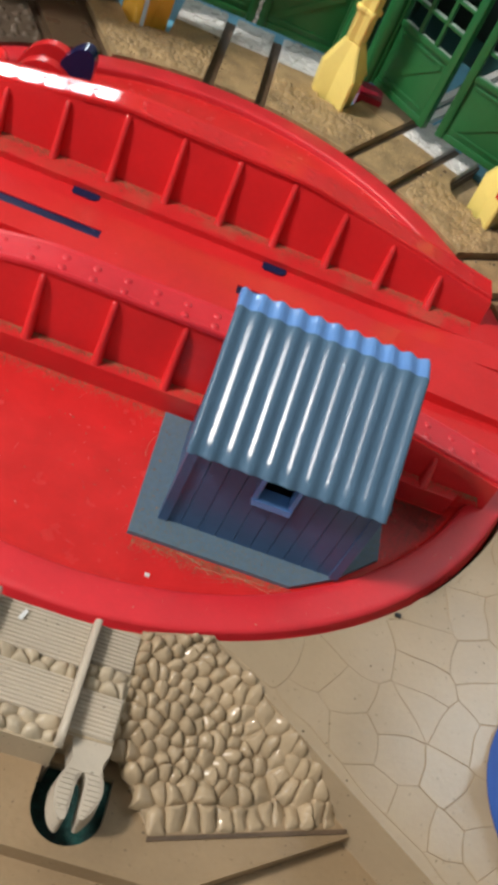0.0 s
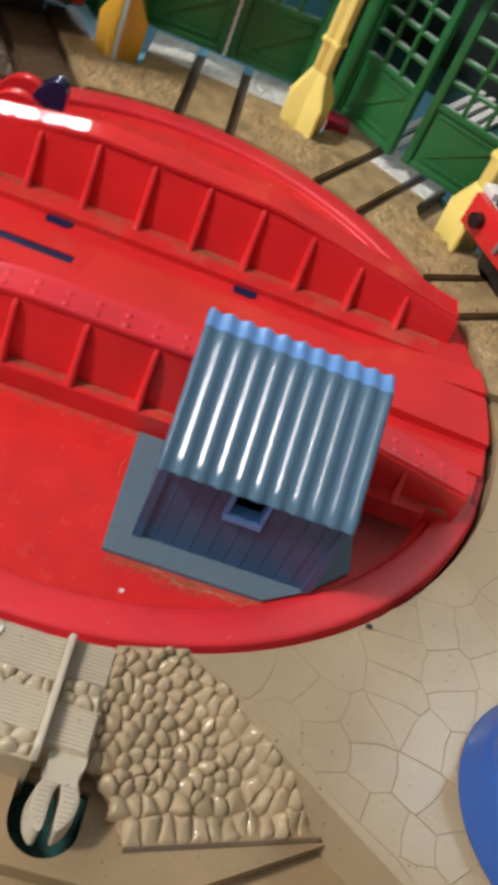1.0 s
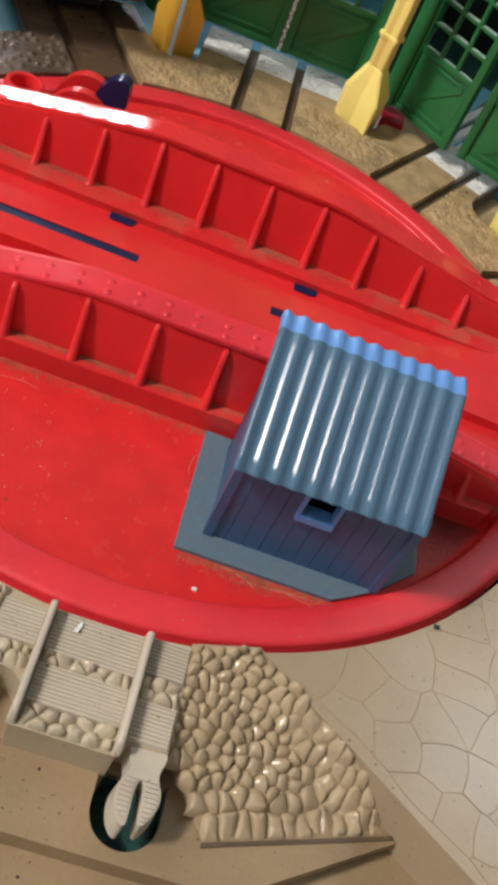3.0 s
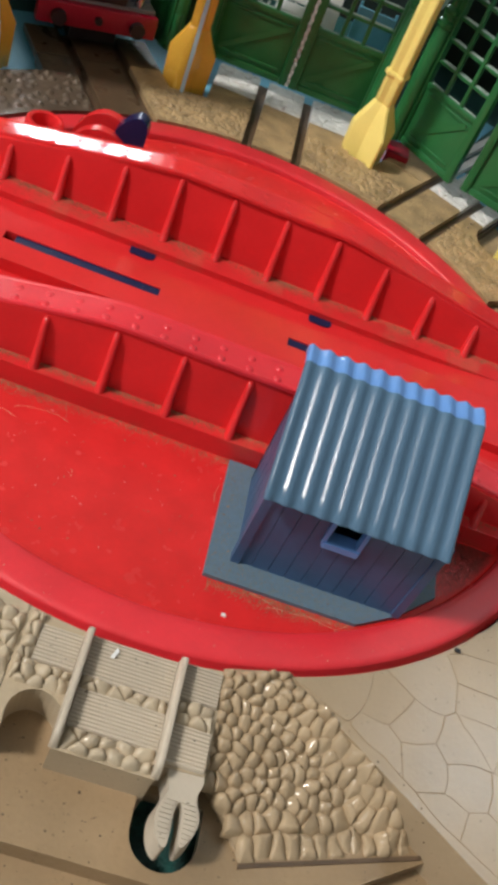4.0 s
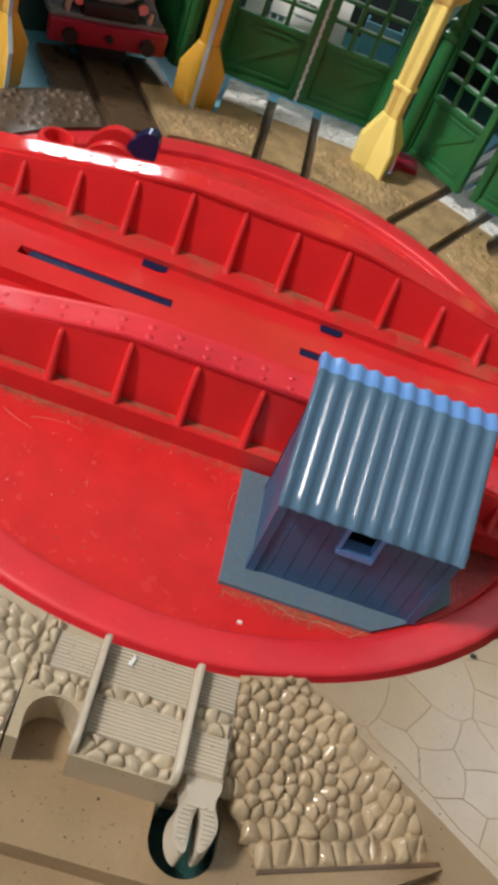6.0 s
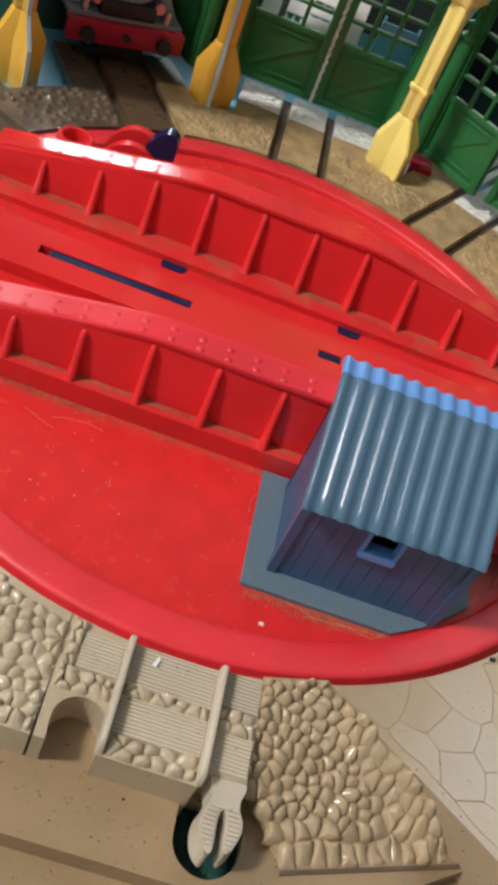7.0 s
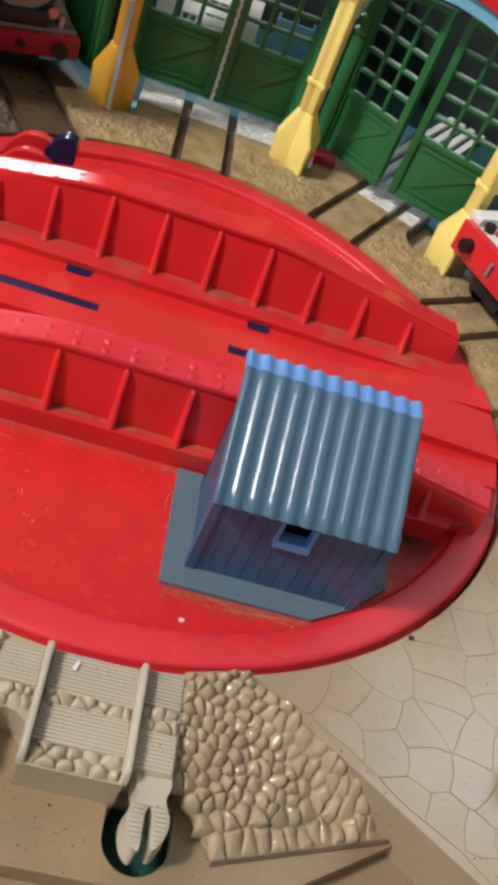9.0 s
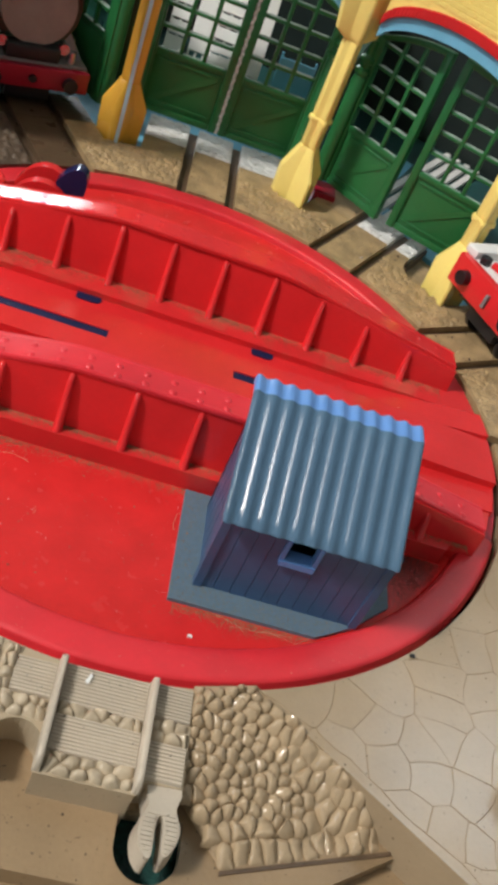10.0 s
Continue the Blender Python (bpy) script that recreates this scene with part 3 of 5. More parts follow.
def stub_track():
    # the raised body, with the round socket for the next piece
    socket = [(-7.74, -4.74), (-7.7, -4.3)] + arc(-8.2, -4.27, 0.5, 0, 180, 14)[1:-1] + [(-8.7, -4.3), (-8.66, -4.74)]
    rim = arc(CX, CY, 10.36, -102.0, -80.2, 12)
    plan = [(-8.88, -4.74)] + [p for p in socket[::-1]] + [(-5.86, -4.74), (-5.8, -4.46), (-4.98, -4.42), (-4.98, -2.35)] + rim[::-1]
    bm = bmesh.new()
    prism(bm, plan, -1.64, -0.06)
    track = thing("track_stub", (-6.77, -3.6, -0.06), "short tan plastic toy track with ribbed sleepers and a fork coupling", "toy track")
    part("track_body", bm, TAN, track)
    # ribbed sleepers
    for x0, x1, y0, y1 in ((-8.58, -7.79, -3.28, -2.5), (-7.6, -5.94, -3.3, -2.42), (-5.76, -5.03, -3.12, -2.36), (-7.6, -5.94, -4.28, -3.52), (-5.76, -5.03, -4.4, -3.62)):
        bm = bmesh.new()
        n = max(6, round((y1 - y0) / 0.078))
        line = [(y0, -0.06)]
        for i in range(n):
            a, b = y0 + (y1 - y0) * i / n, y0 + (y1 - y0) * (i + 1) / n
            line += [(a + 0.006, -0.012), (a + (b - a) * 0.3, 0.03), (a + (b - a) * 0.6, 0.03), (b - 0.006, -0.012)]
        line.append((y1, -0.06))
        left = [bm.verts.new((x0, y, z)) for y, z in line]
        right = [bm.verts.new((x1, y, z)) for y, z in line]
        for i in range(len(line) - 1):
            bm.faces.new((left[i], left[i + 1], right[i + 1], right[i]))
        bm.faces.new(left)
        bm.faces.new(right[::-1])
        part("sleeper", bm, RAIL, track)
    for x in (-7.7, -5.85):
        bm = bmesh.new()
        rings = []
        for y, h in ((-4.72, -0.05), (-4.71, 0.03), (-4.68, 0.14), (-4.63, 0.23), (-4.56, 0.28), (-4.46, 0.3), (-2.46, 0.3), (-2.43, 0.285), (-2.415, 0.25)):
            c = min(0.03, 0.3 * (h + 0.08))
            rings.append([(x - 0.085, y, -0.08), (x - 0.068, y, h - 1.6 * c), (x - 0.048, y, h - 0.4 * c), (x - 0.015, y, h), (x + 0.025, y, h), (x + 0.052, y, h - 0.4 * c), (x + 0.064, y, h - 1.6 * c), (x + 0.07, y, -0.08)])
        loft(bm, rings)
        part("rail", bm, RAIL, track, smooth=50)
    # the fork coupling
    plan = [(-5.70, -4.40), (-5.69, -4.58), (-5.60, -4.76), (-5.63, -4.9), (-5.75, -5.12), (-5.76, -5.36), (-5.69, -5.6), (-5.56, -5.76), (-5.45, -5.79), (-5.405, -5.68), (-5.42, -5.1), (-5.33, -4.94), (-5.24, -5.1), (-5.23, -5.62), (-5.18, -5.72), (-5.08, -5.68), (-4.96, -5.5), (-4.88, -5.3), (-4.89, -5.1), (-5.0, -4.9), (-5.02, -4.76), (-4.93, -4.58), (-4.94, -4.40), (-5.12, -4.36), (-5.33, -4.46), (-5.5, -4.36)]
    bm = bmesh.new()
    plan = [(-5.32 + (x + 5.33) * 0.88, y) for x, y in chaikin(plan, 2)]
    prism(bm, plan[::-1], -0.66, -0.09)
    for v in bm.verts:
        if v.co.z < -0.5:
            v.co.x, v.co.y = -5.33 + (v.co.x + 5.33) * 1.1, -5.0 + (v.co.y + 5.0) * 1.05
    part("fork_coupling", bevelled(bm, 0.055, 4, 50), RAIL, track, smooth=45)
    # grip ridges across each prong
    for k in range(9):
        y = -4.95 - 0.083 * k
        cuts = sorted(a[0] + (b[0] - a[0]) * (y - a[1]) / (b[1] - a[1]) for a, b in zip(plan, plan[1:] + plan[:1]) if (a[1] - y) * (b[1] - y) < 0)
        for a, b in zip(cuts[::2], cuts[1::2]):
            if b - a > 0.14:
                bm = bmesh.new()
                block(bm, a + 0.045, b - 0.045, y - 0.032, y + 0.032, -0.12, -0.062)
                part("grip_ridge", bevelled(bm, 0.026, 3), RAIL, track, smooth=60)
    # cobbles between and beside the sleepers
    rng = random.Random(3)
    flat = lambda x, y: -0.065
    for x0, x1, y0, y1, gap in ((-7.58, -5.96, -3.56, -3.28, 0.25), (-5.74, -5.05, -3.62, -3.14, 0.26), (-7.58, -5.96, -4.7, -4.28, 0.26), (-8.86, -7.82, -3.74, -3.3, 0.2), (-8.86, -8.6, -3.3, -2.3, 0.19)):
        seeds = scatter(x0, x1, y0, y1, gap, rng, 500)
        for poly in cells(seeds, 0.3, [(x0, 0, -1, 0), (x1, 0, 1, 0), (0, y0, 0, -1), (0, y1, 0, 1)]):
            if poly and area(poly) > 0.012:
                bm = bmesh.new()
                pebble(bm, poly, flat, rng.uniform(0.12, 0.2), rng)
                part("cobblestone", bm, STONE_PALE, track, smooth=80)
    # the neighbouring cobbled block
    rim = arc(CX, CY, 10.36, -128.0, -101.9, 14)
    bm = bmesh.new()
    prism(bm, [(-17.0, -4.74), (-8.93, -4.74), (-8.93, -2.2)] + rim[::-1] + [(-17.0, -0.5)], -1.64, -0.06)
    bank = tagged(part("cobbled_block", bm, STONE_PALE), "moulded tan cobbled block beside the track stub", "toy base", kind="structure")
    seeds = scatter(-12.5, -8.95, -4.7, 0.2, 0.21, rng, 6000)
    for poly in cells(seeds, 0.42, [(-8.96, 0, 1, 0), (0, -4.7, 0, -1)]):
        if not poly or area(poly) < 0.03:
            continue
        if min(math.hypot(x - CX, y - CY) for x, y in poly) < 10.4:
            continue
        bm = bmesh.new()
        pebble(bm, poly, flat, rng.uniform(0.1, 0.18), rng)
        part("cobblestone", bm, STONE_PALE, bank, smooth=80)


# ---- the turntable ----
def girder_top(u):
    """Height of a girder's top at u from the middle."""
    u = abs(u)
    k = max(0.0, u - 2.2)
    return 2.0 - (0.10 * k * k if k < 0.9 else 0.081 + 0.186 * (k - 0.9))


def girder(table, y_top, y_foot, low, mid, half, pitch, first, worn):
    """A plate girder along x: its front plate slopes from y_top under the flange out to y_foot at the height low.
    worn: the material of its top, at the front a red with sheen put into it.
    """
    ends = 8.82
    us = [-ends + 2 * ends * i / 60 for i in range(61)]
    back = mid + half - 0.1

    def sweep(bm, section_at):
        prev = None
        for u in us:
            ring = [bm.verts.new((CX + u, y, z)) for y, z in section_at(u)]
            if prev:
                for i in range(len(ring)):
                    bm.faces.new((prev[i], prev[(i + 1) % len(ring)], ring[(i + 1) % len(ring)], ring[i]))
            else:
                bm.faces.new(ring[::-1])
            prev = ring
        bm.faces.new(prev)

    def plate_y(z):
        return y_foot + (y_top - y_foot) * (z - low) / (1.9 - low)

    bm = bmesh.new()
    sweep(bm, lambda u: [(plate_y(low), -0.28), (back + 0.1, -0.28), (back, girder_top(u) - 0.08), (plate_y(girder_top(u) - 0.08), girder_top(u) - 0.08), (plate_y(low), low)])
    web = part("girder", bm, RED, table, "red plate girder with ribs and rivets", smooth=30)
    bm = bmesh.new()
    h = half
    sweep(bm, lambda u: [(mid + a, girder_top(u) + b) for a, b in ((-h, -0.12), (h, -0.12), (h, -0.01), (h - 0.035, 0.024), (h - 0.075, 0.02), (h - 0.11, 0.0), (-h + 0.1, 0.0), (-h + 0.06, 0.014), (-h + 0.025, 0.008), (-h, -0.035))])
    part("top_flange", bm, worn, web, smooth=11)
    for k in range(-6, 7):
        u = 0.72 + 1.6 * k
        if abs(u) > 8.2:
            continue
        top = girder_top(u) - 0.24
        bm = bmesh.new()
        rings = []
        for z, w, out in ((low - 0.02, 0.125, 0.36), (low + 0.12, 0.115, 0.3), (low + 0.45 * (top - low), 0.096, 0.2), (top - 0.12, 0.082, 0.13), (top - 0.03, 0.07, 0.1), (top + 0.03, 0.035, 0.04)):
            y = plate_y(z)
            rings.append([(CX + u - w, y + 0.05, z), (CX + u - w, y - out * 0.55, z), (CX + u - w * 0.72, y - out * 0.88, z), (CX + u, y - out, z), (CX + u + w * 0.72, y - out * 0.88, z), (CX + u + w, y - out * 0.55, z), (CX + u + w, y + 0.05, z)])
        loft(bm, rings)
        part("rib", bm, RED, web, smooth=60)
    # rivets in pairs on the top
    bm = bmesh.new()
    lathe(bm, [(0.1, 0.0), (0.088, 0.024), (0.055, 0.04), (0.0, 0.046)], 0, 0, 10)
    for v in bm.verts:
        v.co *= CM
    for f in bm.faces:
        f.smooth = True
    data = bpy.data.meshes.new("rivet")
    bm.to_mesh(data)
    bm.free()
    data.materials.append(worn)
    for k in range(-16, 17):
        u = first + pitch * k
        if abs(u) > 8.6:
            continue
        for off in (-0.26, 0.1):
            ob = new("rivet", data)
            ob.parent = web
            slope = math.atan2(girder_top(u + 0.1) - girder_top(u - 0.1), 0.2)
            ob.matrix_basis = Matrix.Translation(Vector((CX + u, mid + off, girder_top(u) - 0.005)) * CM - root_of(web)) @ Matrix.Rotation(-slope, 4, "Y") @ Matrix.Scale(0.5 if worn is RED else 1.0, 4, (0, 0, 1))
    return web


def strip_plan(y0, y1, r, x0=None, x1=None):
    """The plan of a strip across the round table from y0 to y1, ending at its rim or at x0, x1."""
    ys = [y0 + (y1 - y0) * i / 4 for i in range(5)]
    left = [(CX - edge_r(r, y - CY) if x0 is None else x0, y) for y in ys]
    right = [(CX + edge_r(r, y - CY) if x1 is None else x1, y) for y in ys]
    if x0 is not None:
        left = [left[0], left[-1]]
    if x1 is not None:
        right = [right[0], right[-1]]
    return right + left[::-1]


def turntable():
    table = thing("turntable", (CX, CY, -0.6), "dusty red plastic toy turntable with two plate girders", "turntable")
    bm = bmesh.new()
    lathe(bm, [(0.0, -0.24), (4.0, -0.24), (8.0, -0.24), (9.1, -0.24), (9.26, -0.235), (9.32, -0.22), (9.345, -0.19), (9.345, -0.5), (0.0, -0.5)], CX, CY, 160)
    part("pan", bm, RED_PAN, table, "round red pan", smooth=50)
    for a0, a1 in ((18.8, 161.2), (198.8, 340.6)):
        bm = bmesh.new()
        profile = [(9.34, -0.48), (9.34, -0.2), (9.365, -0.04), (9.385, -0.005), (9.43, 0.015), (9.56, 0.02), (10.02, 0.012), (10.11, -0.004), (10.17, -0.03), (10.2, -0.08), (10.215, -0.2), (10.25, -0.24), (10.28, -0.3), (10.29, -0.48)]
        lathe(bm, profile, CX, CY, 120, a0, a1)
        bmesh.ops.holes_fill(bm, edges=[e for e in bm.edges if len(e.link_faces) == 1], sides=0)
        part("rim", bm, RED_DUSTY, table, "faded rounded rim of the red pan", smooth=50)
    # the skirt's dark red holds the shade under the rim
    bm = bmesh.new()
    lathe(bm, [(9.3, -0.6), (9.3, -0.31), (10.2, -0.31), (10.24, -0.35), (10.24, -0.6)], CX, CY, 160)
    part("skirt", bm, RED_DARK, table, "low red skirt under the rim, its shade put into a dark red", smooth=40)
    R = 10.05
    # raised middle of the track, with two slots in it
    top = 0.27
    y0, y1 = 6.97, 8.93
    slots = [(-13.1, -8.82), (-5.12, -4.45)]
    bm = bmesh.new()
    ramp = lambda x, y: top - max(0.0, x + 1.4) * 0.035
    for x0, x1 in ((None, -1.4), (-1.4, None)):
        prism(bm, strip_plan(y0, 7.78, R, x0, x1), -0.3, ramp)
        prism(bm, strip_plan(8.13, y1, R, x0, x1), -0.3, ramp)
    prism(bm, strip_plan(7.78, 8.13, R, None, slots[0][0]), -0.3, top)
    prism(bm, strip_plan(7.78, 8.13, R, slots[0][1], slots[1][0]), -0.3, top)
    prism(bm, strip_plan(7.78, 8.13, R, slots[1][1], -1.4), -0.3, top)
    prism(bm, strip_plan(7.78, 8.13, R, -1.4, None), -0.3, ramp)
    bmesh.ops.remove_doubles(bm, verts=bm.verts, dist=0.0005)
    part("track_middle", bm, RED, table, "flat middle of the track with slots")
    for a, b in slots:
        part("slide_bar", rounded_block(a + 0.3 if b - a > 1 else a, b, 7.785, 8.125, -0.3, 0.235, 0.03), NAVY, table, "navy bar in the slot")
    # wheel ways and inner flanges
    for name, a, b, z in (("wheel_way", 8.93, 9.98, -0.1), ("wheel_way", 5.92, 6.97, -0.1), ("flange", 9.98, 11.05, 0.1), ("flange", 4.8, 5.92, -0.17)):
        bm = bmesh.new()
        prism(bm, strip_plan(a, b, R if name == "wheel_way" else R - 0.08), -0.3, z)
        part(name, bevelled(bm, 0.03, 2, 60), RED_FILM if name == "flange" else RED, table)
    # the wedge that guides wheels in at the right end
    bm = bmesh.new()
    prism(bm, strip_plan(8.98, 9.97, R - 0.01, -1.4), -0.3, lambda x, y: -0.098 + max(0.0, x + 1.4) * 0.07)
    part("guide", bm, RED, table)
    # flange on the outside of each girder
    for a, b in ((3.42, 4.3), (11.7, 12.6)):
        bm = bmesh.new()
        prism(bm, strip_plan(a, b, 9.1), -0.3, 0.33)
        part("flange", bevelled(bm, 0.05, 3, 60), RED_FILM, table, "flat ledge with brown dust along it", smooth=40)
    for x0, x1 in ((-10.12, -9.3), (-4.65, -3.88)):
        bm = bmesh.new()
        prism(bm, [(x0 + 0.08, 9.99), (x0 + 0.08, 9.74), (x0 + 0.14, 9.68), (x1 - 0.2, 9.66), (x1 - 0.07, 9.7), (x1, 9.8), (x1, 9.99)], -0.2, -0.065)
        part("catch", bevelled(bm, 0.03, 2), NAVY, table, "navy catch under the ledge", smooth=40)
    girder(table, 4.06, 3.78, 0.33, 4.43, 0.43, 0.685, -0.12, RED_SHEEN)
    girder(table, 11.3, 10.82, 0.1, 11.62, 0.42, 0.685, -0.12, RED)
    # lever with its two hoops
    for y, rz in ((13.05, 1.58), (13.72, 1.78)):
        bm = bmesh.new()
        rings = []
        for i in range(25):
            a = radians(180 * i / 24)
            rings.append([bm.verts.new((-12.0 + r * math.cos(a), y + w, -0.25 + rz * (r / 1.15) * math.sin(a))) for r, w in ((1.15, -0.16), (1.15, 0.16), (0.88, 0.16), (0.88, -0.16))])
        for one, two in zip(rings, rings[1:]):
            for k in range(4):
                bm.faces.new((one[k], one[(k + 1) % 4], two[(k + 1) % 4], two[k]))
        bm.faces.new(rings[0])
        bm.faces.new(rings[-1][::-1])
        part("hoop", bevelled(bm, 0.05, 3), RED, table, "red hoop beside the lever", smooth=40)
    bm = bmesh.new()
    lathe(bm, [(0.62, -0.25), (0.6, 0.42), (0.56, 0.51), (0.49, 0.54), (0.42, 0.51), (0.39, 0.42), (0.38, -0.2)], -13.88, 13.7, 32)
    part("boss", bm, RED, table, "round red socket", smooth=40)
    bm = bmesh.new()
    blade = chaikin([(-10.98, 0.0), (-10.78, 1.2), (-10.78, 1.8), (-10.98, 2.02), (-11.25, 1.98), (-11.72, 1.45), (-11.68, 1.22), (-11.3, 0.9), (-11.25, 0.0)], 1)
    loft(bm, [[(x, y, z) for x, z in blade] for y in (13.12, 13.56)])
    bevelled(bm, 0.1, 3, 60)
    part("lever", bm, LEVER, table, "navy blue thumb lever", smooth=60)


# ---- the hut ----
def hut():
    h = thing("hut", (-3.4, 1.8, -0.24), "small blue plastic hut with a corrugated roof, on a dusty plate", "toy hut")
    bm = bmesh.new()
    # the plate ends at the rim's curve
    prism(bm, [(-5.85, -0.1), (-2.35, -0.1), (-1.45, 0.45), (-0.47, 1.36), (-0.42, 3.2), (-0.42, 3.33), (-5.85, 3.33)], -0.24, -0.13)
    part("plate", bevelled(bm, 0.03, 2), PLATE, h, "blue plate with dust on it")
    x0, x1, y0, y1 = -5.25, -1.46, 0.55, 3.0

    def roof_z(y):
        return 2.42 + (y - 0.22) * (4.0 - 2.42) / (2.75 - 0.22)

    def wall_top(y):
        return min(roof_z(y) - 0.16, 3.8)

    # plank walls; a window in the front one
    win = (-3.76, -3.09, 1.42, 2.1)
    n = 10
    for i in range(n):
        a, b = x0 + (x1 - x0) * i / n, x0 + (x1 - x0) * (i + 1) / n
        spans = [(-0.14, wall_top(y0))]
        mid = (a + b) / 2
        if win[0] - 0.1 < mid < win[1] + 0.1:
            spans = [(-0.14, win[2])]
        for z0, z1 in spans:
            part("plank", rounded_block(a + 0.006, b - 0.006, y0 - 0.07, y0 + 0.1, z0, z1, 0.055, 1), HUT, h)
    part("front_wall", rounded_block(x0 + 0.02, win[0], y0, y0 + 0.14, -0.13, wall_top(y0), 0.005, 1), HUT, h)
    part("front_wall", rounded_block(win[1], x1 - 0.02, y0, y0 + 0.14, -0.13, wall_top(y0), 0.005, 1), HUT, h)
    part("front_wall", rounded_block(win[0], win[1], y0, y0 + 0.14, -0.13, win[2], 0.005, 1), HUT, h)
    for x in (x0, x1):
        part("corner_post", rounded_block(x - 0.1, x + 0.1, y0 - 0.12, y0 + 0.13, -0.14, wall_top(y0), 0.04), HUT, h)
    for x in (x0, x1 - 0.12):
        n = 6
        for i in range(n):
            a, b = y0 + 0.13 + (y1 - y0 - 0.13) * i / n, y0 + 0.13 + (y1 - y0 - 0.13) * (i + 1) / n
            bm = bmesh.new()
            prism(bm, [(x, a + 0.01), (x + 0.12, a + 0.01), (x + 0.12, b - 0.01), (x, b - 0.01)], -0.13, lambda u, v: wall_top(v))
            part("plank", bevelled(bm, 0.018, 1), HUT, h)
    part("back_wall", rounded_block(x0, x1, y1 - 0.1, y1, -0.13, 3.75, 0.01, 1), HUT, h)
    # window frame and sill
    part("window_sill", rounded_block(win[0] - 0.07, win[1] + 0.07, y0 - 0.17, y0 + 0.2, win[2] - 0.1, win[2] + 0.06, 0.03), SILL, h, "light blue window sill")
    for x in (win[0] - 0.08, win[1]):
        part("window_frame", rounded_block(x - 0.02, x + 0.08, y0 - 0.13, y0 + 0.12, win[2] - 0.02, 2.2, 0.025), SILL, h, "light blue window frame")
    # corrugated roof: ten waves
    waves, rx0, rx1 = 10, -5.44, -1.42
    line = [(0.165, 2.365), (0.2, 2.42)] + [(0.2 + (2.6 - 0.2) * i / 10, 2.42 + (3.95 - 2.42) * i / 10) for i in range(1, 11)] + [(2.66, 3.975), (2.74, 3.985), (2.95, 4.0), (3.12, 4.01), (3.19, 3.99), (3.22, 3.93), (3.23, 3.78)]
    nx = waves * 20

    def sheet(rows, name, mat, label):
        bm = bmesh.new()
        tops, lows = [], []
        for k in rows:
            y, z = line[k]
            a, b = line[max(0, k - 1)], line[min(len(line) - 1, k + 1)]
            d = Vector((0, b[0] - a[0], b[1] - a[1])).normalized()
            nrm = Vector((0, -d.z, d.y))
            row, low = [], []
            for i in range(nx + 1):
                x = rx0 + (rx1 - rx0) * i / nx
                turns = (waves + 0.36) * i / nx - 0.18
                w = math.cos(2 * math.pi * turns) - 1.2 * (max(0.0, -turns - 0.06) + max(0.0, turns - waves - 0.06)) / 0.12
                p = Vector((x, y, z)) + nrm * 0.031 * w
                row.append(bm.verts.new(p))
                low.append(bm.verts.new(p - nrm * (0.05 if k == 0 else 0.12)))
            tops.append(row)
            lows.append(low)
        for k in range(len(rows) - 1):
            for i in range(nx):
                bm.faces.new((tops[k][i], tops[k][i + 1], tops[k + 1][i + 1], tops[k + 1][i]))
                bm.faces.new((lows[k][i + 1], lows[k][i], lows[k + 1][i], lows[k + 1][i + 1]))
            bm.faces.new((tops[k][0], tops[k + 1][0], lows[k + 1][0], lows[k][0]))
            bm.faces.new((tops[k + 1][nx], tops[k][nx], lows[k][nx], lows[k + 1][nx]))
        for i in range(nx):
            bm.faces.new((tops[0][i + 1], tops[0][i], lows[0][i], lows[0][i + 1]))
            bm.faces.new((tops[-1][i], tops[-1][i + 1], lows[-1][i + 1], lows[-1][i]))
        part(name, bm, mat, h, label, smooth=50)

    bend = 12
    sheet(list(range(bend + 1)), "roof", ROOF, "slate blue corrugated roof")
    sheet(list(range(bend, len(line))), "ridge", SILL, "light blue corrugated ridge")


# ---- the engine sheds ----
POSTS = [(-17.0, 17.25), (-10.8, 20.85), (-3.65, 21.0), (2.6, 17.35), (6.3, 11.2)]


def bay_frame(a, b):
    """The pose of a bay: x along the front from post a to post b, y outwards, in centimetres."""
    d = math.atan2(b[1] - a[1], b[0] - a[0])
    return Matrix.Translation((a[0], a[1], 0)) @ Matrix.Rotation(d, 4, "Z"), math.hypot(b[0] - a[0], b[1] - a[1])


